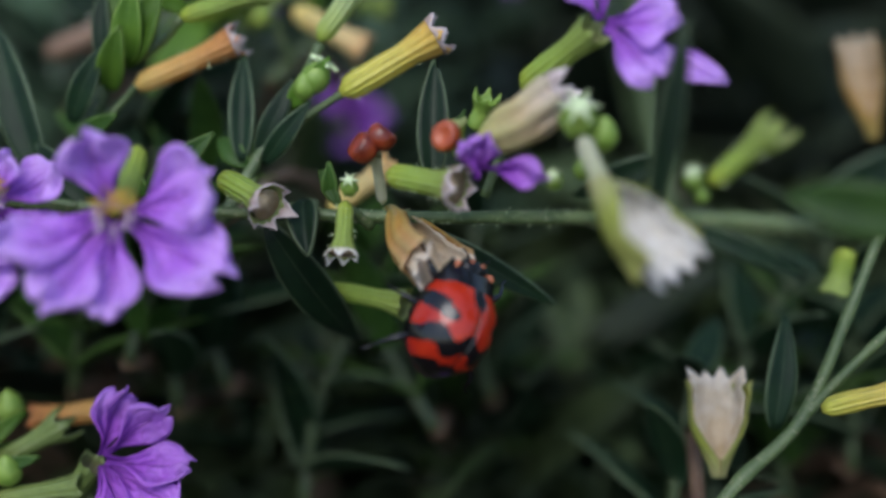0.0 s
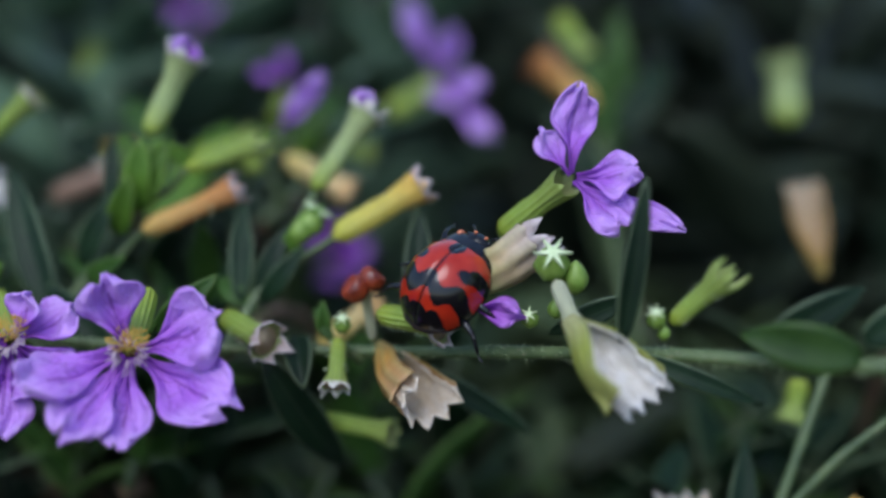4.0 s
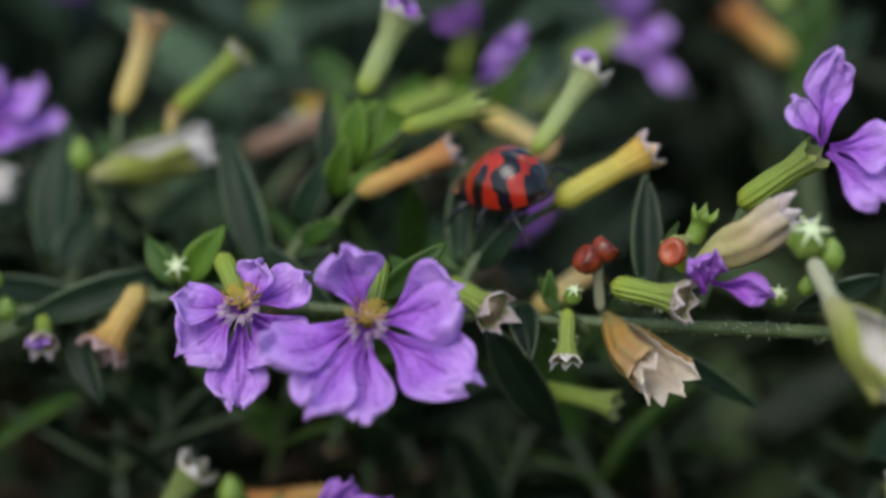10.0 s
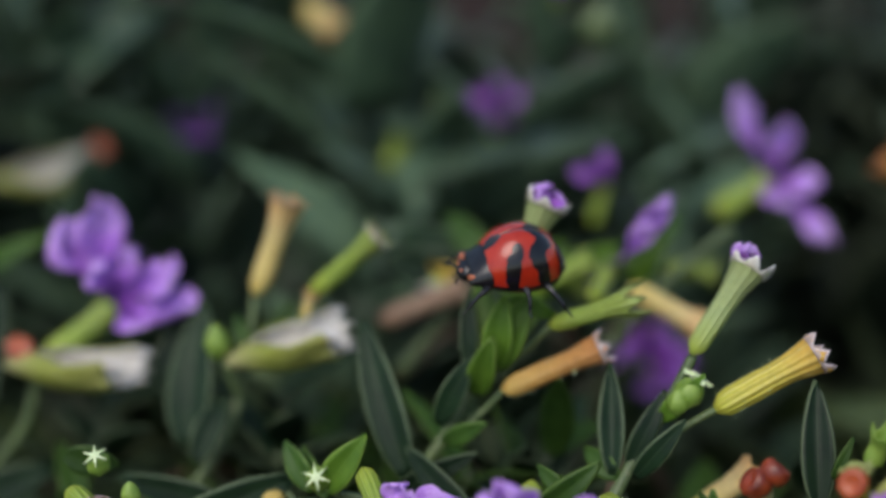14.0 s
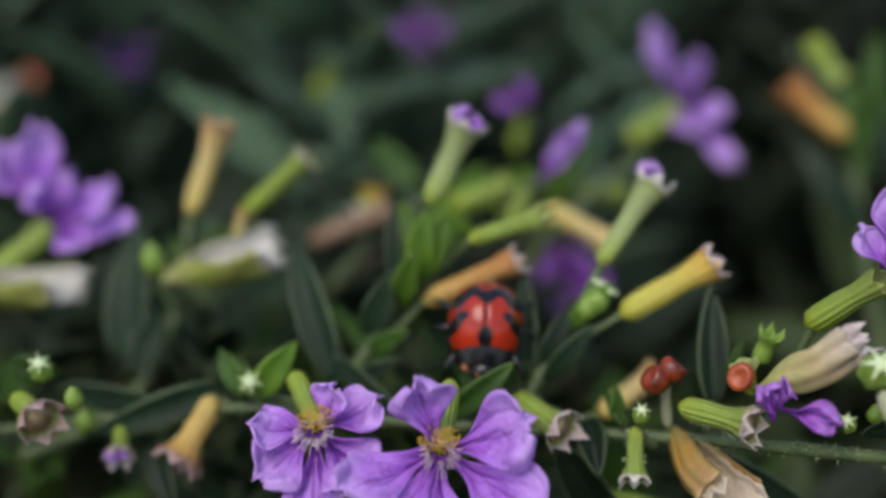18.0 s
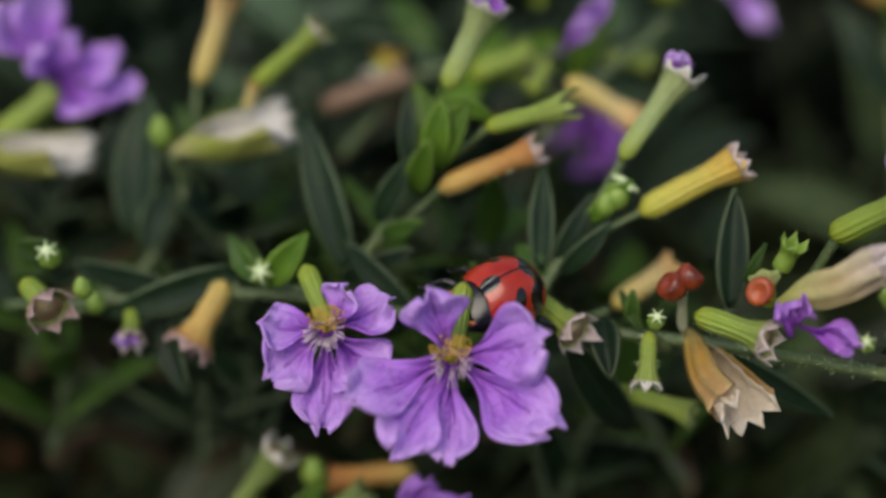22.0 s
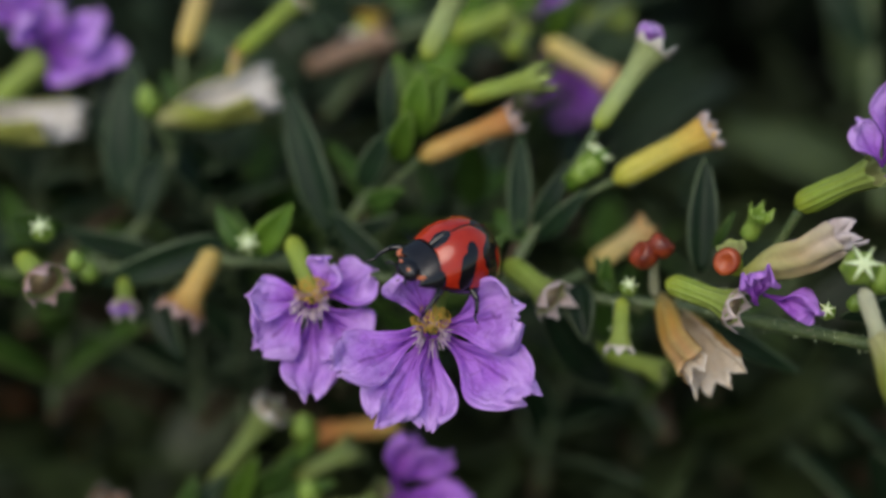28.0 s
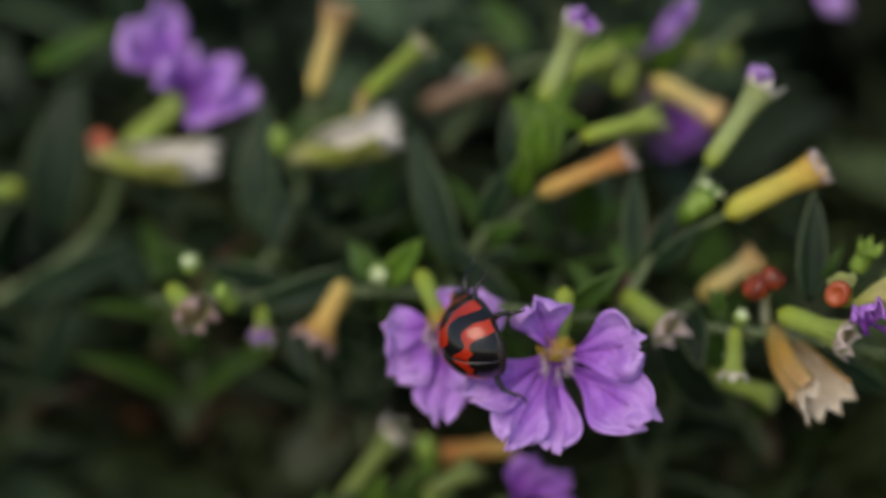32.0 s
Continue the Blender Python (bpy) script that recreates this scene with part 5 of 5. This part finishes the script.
leaf(right_tall, (13.54, 103.62, 134.19), (17.85, 107.13, 139.67), 3.11, LEAF_DARK, seed=192)
leaf(right_tall, (13.31, 104.20, 132.42), (10.27, 108.06, 141.97), 2.25, LEAF_MID, seed=193)
leaf(right_tall, (12.71, 101.44, 128.78), (7.52, 105.48, 135.58), 2.66, LEAF_DARK, seed=194)
calyx(right_tall, (26.92, 98.05, 136.42), (26.44, 100.18, 141.68), 1.33, 1.63, PALE_TUBE, seed=46)
pod(right_tall, (26.20, 82.23, 129.29), (24.35, 85.02, 136.19), 2.51, POD_ORANGE, PAPER_TAN, (0.03, -0.74, 0.68), seed=196)

mid_back = thing('flowering_branch', V(*(-28.15, 92.32, 135.05)), 'thin leafy stem with a small open calyx and star bud', 'plant branch', group='flowering shrub branches')
root_stem(mid_back, (-30.03, 86.27, 129.67), 0.48)
stem(mid_back, [(-30.03, 86.27, 129.67), (-24.38, 89.76, 135.12), (-15.03, 91.59, 136.43), (-10.13, 92.10, 137.71)], 0.48, 0.31)
calyx(mid_back, (-26.96, 91.89, 137.19), (-27.23, 89.66, 134.88), 0.77, 1.31, GREEN_TUBE, seed=47, teeth_mat=PAPER_WHITE, label='small green calyx with a ragged white mouth')
bud(mid_back, (-20.73, 89.69, 134.95), 0.80, tip=(0.14, -0.81, 0.57))
leaf(mid_back, (-24.39, 89.93, 135.54), (-31.66, 91.71, 136.73), 3.51, LEAF_DARK, seed=202)
leaf(mid_back, (-13.57, 89.97, 135.64), (-10.60, 93.02, 139.98), 1.56, LEAF_MID, seed=203)
leaf(mid_back, (-13.12, 89.81, 135.23), (-10.90, 90.01, 138.93), 1.40, LEAF_YOUNG, seed=204)
leaf(mid_back, (-24.39, 92.85, 136.36), (-31.65, 95.80, 137.24), 2.80, LEAF_DARK, seed=205)
calyx(mid_back, (-20.75, 90.28, 136.40), (-16.17, 89.32, 135.63), 0.69, 0.96, GREEN_TUBE, seed=48, petals=PETAL_PALE)
flower(low_left, (-6.25, 65.14, 99.81), (-3.90, 64.58, 101.62), [((-5.68, 65.20, 103.15), 2.64), ((-3.27, 65.01, 104.29), 2.99), ((-0.96, 64.34, 104.24), 2.97), ((-1.83, 63.13, 101.23), 2.97), ((-4.58, 62.81, 100.45), 2.97)], 0.60, (0.2, -0.3, 0.93), seed=207, label='violet flower low in the foliage', stamens=False)
calyx(low_left, (-66.93, 84.76, 93.90), (-64.36, 85.63, 96.05), 0.75, 0.97, ORANGE_TUBE, seed=61)
calyx(low_left, (-59.07, 84.85, 90.93), (-56.72, 85.84, 93.37), 0.68, 0.90, ORANGE_TUBE, seed=62)
leaf(low_left, (-35.48, 58.26, 114.17), (-30.37, 62.11, 119.52), 1.15, LEAF_MID, seed=210, fold=0.4)
leaf(low_left, (-29.88, 59.38, 117.58), (-24.35, 58.82, 119.40), 1.26, LEAF_MID, seed=211)
leaf(low_left, (-39.96, 54.93, 109.78), (-33.47, 57.38, 112.64), 1.24, LEAF_DARK, seed=212)
leaf(low_left, (-28.80, 60.05, 118.61), (-26.11, 61.79, 120.34), 0.98, LEAF_YOUNG, seed=213)

# ---------------------------------------------------------------- foliage behind, and the ground
FIELD = Matrix.Translation((0, 0, 0.150)) @ pose(0, 0, 0, -22.0)
STEP = 0.012


def field(x, y, z):
    """A place behind the front branch: steps of 12 mm right, ahead and up, along the slope of the shrub."""
    return FIELD @ (Vector((x, y, z)) * STEP)


def sprig_geometry(base, tip, leaves, size, rng, store):
    """One leafy shoot: a thin stem and opposite pairs of lance-shaped leaves, added to a store of verts, faces and uvs."""
    verts, faces, uvs = store
    axis = (tip - base)
    length = axis.length
    axis.normalize()
    side = axis.orthogonal().normalized()
    side.rotate(Matrix.Rotation(rng.uniform(0, 6.28), 3, axis))
    rings = []
    for k in range(4):
        p = base + axis * length * k / 3
        x, y = side, axis.cross(side)
        rings.append([p + (x * math.cos(2.1 * i) + y * math.sin(2.1 * i)) * 0.0007 * (1.3 - k * 0.25) for i in range(3)])
    v, f, u = tube_grid(rings, 3)
    o = len(verts)
    verts += v
    faces += [tuple(o + i for i in q) for q in f]
    uvs += u
    for k in range(leaves):
        h = 0.12 + 0.88 * k / max(1, leaves - 1)
        a = (k % 2) * math.pi + (k // 2) * 1.57 + rng.uniform(-0.3, 0.3)
        out = side.copy()
        out.rotate(Matrix.Rotation(a, 3, axis))
        go = (out + axis * rng.uniform(0.4, 1.1)).normalized()
        ln = size * rng.uniform(0.7, 1.25) * (1.0 - 0.35 * h)
        p0 = base + axis * length * h
        m = frame_along(p0, p0 + go * ln, axis)
        pts = leaf_points(ln, ln * rng.uniform(0.30, 0.46), 0.3, 0.12, 0.03, rng.randrange(999), 5, 7)
        v, f, u = grid_shell(pts, 5, 7, 0.0002)
        o = len(verts)
        verts += [m @ Vector(q) for q in v]
        faces += [tuple(o + i for i in q) for q in f]
        uvs += u


def background_foliage(name, label, count, spots, size, seed, material):
    rng = random.Random(seed)
    store = ([], [], [])
    for _ in range(count):
        base, tip = spots(rng)
        sprig_geometry(base, tip, rng.randrange(8, 13), size * rng.uniform(0.8, 1.3), rng, store)
    me = mesh_of(name, store[0], store[1], store[2])
    ob = part(name, me, material, None, Matrix(), label)
    return tagged(ob, label, "foliage", "", "stuff")


def low_spots(rng):
    x, y = rng.uniform(-11, 10), rng.uniform(8.2, 11.5)
    z = rng.uniform(-4.2, -0.2) + 0.15 * (y - 7)
    b = field(x, y, z - 1.2)
    return b, field(x + rng.uniform(-1.2, 1.2), y + rng.uniform(-0.9, 0.5), z + rng.uniform(0.2, 0.9))


def deep_spots(rng):
    while True:
        x, y = rng.uniform(-11, 9), rng.uniform(8.8, 16)
        z = rng.uniform(-6.0, 4.6)
        if x / y > 0.02 and z > -1.2 and rng.random() < 0.92:
            continue
        if abs(x / y) < 0.12 and z > 2.6 and rng.random() < 0.45:
            continue
        b = field(x, y, z - 1.6)
        return b, field(x + rng.uniform(-1.3, 1.3), y + rng.uniform(-1.2, 0.8), z + rng.uniform(0.2, 1.0))


def far_spots(rng):
    x, y = rng.uniform(-14, 1), rng.uniform(16, 27)
    z = rng.uniform(-4.0, 2.4) + 0.30 * (y - 16)
    return field(x, y, z - 1.8), field(x + rng.uniform(-1.4, 1.4), y + rng.uniform(-1.2, 0.8), z + rng.uniform(0.2, 1.0))


def right_spots(rng):
    x, y = rng.uniform(0.5, 16), rng.uniform(10.5, 26)
    z = rng.uniform(-4.0, 5.4) + 0.30 * (y - 16)
    return field(x, y, z - 1.8), field(x + rng.uniform(-1.4, 1.4), y + rng.uniform(-1.2, 0.8), z + rng.uniform(0.2, 1.0))


SHOOT_LEAVES = [mesh_of("leaf", *grid_shell(leaf_points(0.010, 0.0027 * (1 + 0.12 * k), 0.3, 0.14, 0.03, 70 + k), 7, 13, 0.0002)) for k in range(4)]


def leafy_shoot(base, tip, pairs, material, rng, size=1.0):
    """One upright shoot: a thin stem and crossed pairs of narrow leaves."""
    shoot = thing("leafy_shoot", base, "thin green shoot with pairs of narrow dark leaves", "plant shoot", "leafy shoots of the shrub")
    mid = (base + tip) / 2 + Vector((rng.uniform(-1, 1), rng.uniform(-1, 1), 0)) * 0.002
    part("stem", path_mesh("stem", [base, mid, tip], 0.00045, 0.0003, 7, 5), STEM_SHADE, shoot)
    foot = [Vector((base.x, base.y + 0.045, -0.003)), Vector((base.x, base.y + 0.038, base.z * 0.5)), Vector((base.x, base.y + 0.014, base.z * 0.9)), base]
    part("woody_stem", path_mesh("woody_stem", foot, 0.0011, 0.0006, 6, 3), STEM_RED, shoot)
    axis = (tip - base).normalized()
    side = axis.orthogonal().normalized()
    side.rotate(Matrix.Rotation(rng.uniform(0, 6.28), 3, axis))
    for k in range(pairs * 2):
        h = (k // 2 + 0.7) / pairs
        at = base.lerp(mid, h * 2) if h < 0.5 else mid.lerp(tip, min(1.0, h * 2 - 1))
        out = side.copy()
        out.rotate(Matrix.Rotation((k % 2) * math.pi + (k // 2) * 1.57 + rng.uniform(-0.25, 0.25), 3, axis))
        go = (out + axis * rng.uniform(0.5, 1.2)).normalized()
        m = frame_along(at, at + go, axis) @ Matrix.Scale(size * rng.uniform(0.75, 1.2) * (1.05 - 0.4 * h), 4)
        me = SHOOT_LEAVES[rng.randrange(4)]
        ob = new("leaf", me)
        if not me.materials:
            me.materials.append(material)
        ob.material_slots[0].link = "OBJECT"
        ob.material_slots[0].material = material
        ob.parent = shoot
        ob.matrix_basis = PLACE[shoot].inverted() @ m
    return shoot


def shoots():
    rng = random.Random(21)
    for k in range(58):
        x = -6.2 + 10.4 * (k + rng.uniform(-0.6, 0.6)) / 57
        z = rng.uniform(-1.4, 0.75)
        y = rng.uniform(6.3, 7.4) + (rng.uniform(1.2, 2.2) if z < -0.2 else 0.0)
        if z > 0.3 and x > 0.4:
            z -= 0.8
        base = field(x, y, z - 0.9)
        tip = field(x + rng.uniform(-0.5, 0.5), y + rng.uniform(-0.3, 0.4), z + rng.uniform(0.1, 0.6))
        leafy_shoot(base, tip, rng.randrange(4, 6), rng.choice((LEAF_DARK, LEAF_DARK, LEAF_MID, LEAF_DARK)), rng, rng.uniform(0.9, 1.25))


shoots()
background_foliage("near_foliage", "leafy shoots crowded below the front branch, shade in their colour", 330, low_spots, 0.017, 11, LEAF_SHADE)
background_foliage("deep_foliage", "leafy shoots filling the shrub behind, paler in colour for haze", 460, deep_spots, 0.017, 12, LEAF_FAR_HAZE)

background_foliage("far_foliage", "blurred leafy shoots of the shrub's far side, haze in their colour", 170, far_spots, 0.020, 13, LEAF_FAR_HAZE)
background_foliage("dark_foliage", "brownish leafy shoots, the shade behind put into their dark colour", 430, right_spots, 0.019, 14, LEAF_DEEP_SHADE)


def ground():
    """Bare dark soil, gently uneven, out to the horizon."""
    n = 60
    xs = [math.copysign(abs(s) ** 4 * 400, s) for s in np.linspace(-1, 1, n)]
    verts = [(x, y, 0.012 * noise.noise((x * 9, y * 9, 0)) if abs(x) < 3 and abs(y) < 3 else 0.0) for y in xs for x in xs]
    faces = [(j * n + i, j * n + i + 1, (j + 1) * n + i + 1, (j + 1) * n + i) for j in range(n - 1) for i in range(n - 1)]
    tagged(part("ground", mesh_of("ground", verts, faces), SOIL, None, Matrix(), "dark brown bare soil under the shrub"), "", "soil", "", "structure")


ground()


BUG_PATH = [
    (0.00, -0.0019, 0.0575, 0.1288, 71.6, 36.3, 24.5),
    (0.50, -0.0011, 0.0580, 0.1300, 67.2, 28.7, 13.4),
    (1.00, -0.0004, 0.0578, 0.1319, 36.3, -0.6, 8.3),
    (1.50, -0.0011, 0.0583, 0.1328, 35.5, -8.3, 13.2),
    (2.00, -0.0010, 0.0583, 0.1331, 39.0, 0.6, 5.8),
    (2.50, -0.0007, 0.0583, 0.1330, 41.3, 4.9, -1.8),
    (3.50, 0.0003, 0.0579, 0.1368, 43.1, 4.3, -10.6),
    (4.00, -0.0009, 0.0597, 0.1373, 41.0, 16.8, -33.0),
    (4.50, -0.0012, 0.0619, 0.1388, 4.0, 14.9, -116.5),
    (5.00, -0.0026, 0.0659, 0.1367, -1.2, 16.0, -167.9),
    (5.50, -0.0027, 0.0644, 0.1367, 18.8, 24.6, -138.8),
    (6.00, -0.0026, 0.0659, 0.1369, 12.6, 18.6, -129.1),
    (6.25, -0.0021, 0.0637, 0.1380, 24.0, 13.9, -60.5),
    (6.50, -0.0019, 0.0644, 0.1380, 19.2, -1.4, 7.7),
    (7.00, -0.0023, 0.0658, 0.1386, 15.6, -6.9, 39.5),
    (7.50, -0.0038, 0.0663, 0.1390, 4.5, -10.6, 51.1),
    (8.00, -0.0054, 0.0665, 0.1393, -12.8, -19.4, 105.9),
    (8.50, -0.0062, 0.0658, 0.1376, -9.4, -18.4, 104.7),
    (9.00, -0.0074, 0.0664, 0.1382, 3.8, -17.4, 95.7),
    (9.50, -0.0091, 0.0669, 0.1378, -4.9, -14.1, 82.9),
    (10.00, -0.0101, 0.0676, 0.1380, -7.1, -13.6, 63.3),
    (10.50, -0.0122, 0.0681, 0.1386, 15.0, -12.7, 61.2),
    (11.00, -0.0148, 0.0688, 0.1397, 21.6, -13.4, 56.6),
    (11.50, -0.0150, 0.0695, 0.1413, 20.2, -20.4, 68.0),
    (12.00, -0.0157, 0.0705, 0.1424, 31.4, -19.3, 64.0),
    (12.50, -0.0162, 0.0712, 0.1439, 57.1, 4.0, 8.1),
    (13.00, -0.0167, 0.0725, 0.1454, 55.6, 6.7, 7.7),
    (13.50, -0.0184, 0.0719, 0.1438, 44.0, -19.4, 56.0),
    (14.00, -0.0187, 0.0718, 0.1439, 2.2, -13.9, 112.9),
    (14.25, -0.0207, 0.0726, 0.1432, -26.5, -3.0, 127.4),
    (14.50, -0.0222, 0.0735, 0.1428, -63.2, 17.6, 133.0),
    (15.50, -0.0207, 0.0716, 0.1409, -54.8, 46.8, -171.8),
    (16.50, -0.0187, 0.0692, 0.1388, -0.5, 38.5, -94.7),
    (17.00, -0.0171, 0.0680, 0.1387, -47.6, 48.0, -149.4),
    (17.50, -0.0157, 0.0687, 0.1373, -40.6, 8.9, -158.4),
    (18.00, -0.0158, 0.0674, 0.1370, -35.4, -4.1, -175.1),
    (18.50, -0.0149, 0.0642, 0.1362, -17.8, -5.9, -178.2),
    (19.00, -0.0156, 0.0617, 0.1366, -4.1, -11.2, 156.3),
    (19.50, -0.0162, 0.0602, 0.1361, -3.3, -8.6, 172.4),
    (20.00, -0.0166, 0.0603, 0.1364, 3.4, -12.9, 168.4),
    (20.50, -0.0164, 0.0603, 0.1368, 11.4, -10.8, 170.0),
    (21.00, -0.0172, 0.0602, 0.1368, 12.9, -13.1, 157.8),
    (21.50, -0.0152, 0.0610, 0.1356, 8.5, -9.0, 137.7),
    (22.00, -0.0152, 0.0619, 0.1349, 11.6, -20.3, 132.7),
    (22.20, -0.0155, 0.0619, 0.1359, -69.6, -63.0, -136.0),
    (22.35, -0.0153, 0.0612, 0.1353, -82.7, -16.5, -68.0),
    (22.60, -0.0153, 0.0609, 0.1350, -95.2, 18.9, -129.9),
    (23.00, -0.0174, 0.0594, 0.1318, -132.2, -17.2, -135.3),
    (23.50, -0.0199, 0.0605, 0.1281, -164.7, 20.8, -86.6),
    (24.00, -0.0223, 0.0602, 0.1278, -170.2, 18.7, -90.9),
    (24.50, -0.0220, 0.0603, 0.1281, -168.1, 20.1, -92.7),
    (24.75, -0.0214, 0.0609, 0.1290, -156.8, -1.1, -144.1),
    (25.00, -0.0208, 0.0617, 0.1294, -162.4, 6.9, 165.9),
    (25.50, -0.0173, 0.0622, 0.1298, 178.3, 7.2, 140.1),
    (26.00, -0.0167, 0.0624, 0.1306, 141.6, 34.8, 126.2),
    (26.50, -0.0146, 0.0611, 0.1324, 89.9, 34.8, 73.8),
    (27.00, -0.0145, 0.0607, 0.1338, 58.8, 11.0, 96.9),
    (27.50, -0.0146, 0.0591, 0.1361, 21.5, 0.4, 125.4),
    (28.00, -0.0161, 0.0582, 0.1381, 18.4, -8.8, 131.2),
    (28.50, -0.0171, 0.0591, 0.1378, 10.1, -8.8, 158.8),
    (29.00, -0.0173, 0.0573, 0.1384, -3.0, -17.8, 154.8),
    (29.20, -0.0165, 0.0561, 0.1376, -20.7, -17.9, 156.0),
    (29.40, -0.0176, 0.0565, 0.1375, -23.2, -31.8, 145.0),
    (29.50, -0.0186, 0.0565, 0.1358, 10.8, -58.4, 93.2),
    (29.70, -0.0190, 0.0565, 0.1358, -81.5, -88.0, 164.0),
    (30.00, -0.0185, 0.0562, 0.1371, -163.5, -79.5, -124.9),
    (30.20, -0.0176, 0.0561, 0.1371, 174.7, -82.5, -108.7),
    (30.60, -0.0201, 0.0563, 0.1376, -38.2, -87.8, 89.2),
    (31.00, -0.0199, 0.0550, 0.1381, -12.8, -82.4, 54.4),
    (31.50, -0.0201, 0.0550, 0.1380, -22.2, -82.6, 60.5),
    (32.00, -0.0205, 0.0550, 0.1380, -75.7, -83.7, 111.3),
]


def motions():
    """The ladybird crawls along its path, its legs stepping in two sets of three."""
    walk(bug, [(t, pose(x, y, z, rx, ry, rz)) for t, x, y, z, rx, ry, rz in BUG_PATH])
    for n, (leg, root, sign, y0) in enumerate(bug_legs):
        rows = []
        for k in range(129):
            t = k * 0.25
            swing = 14 * math.sin(2 * math.pi * (t * 1.3 + (0.5 if n % 2 else 0.0)))
            rows.append((t, root @ pose(0, 0, 0, 0, -sign * 5 * math.cos(2 * math.pi * t * 1.3 + n * math.pi), swing)))
        walk(leg, rows)


motions()
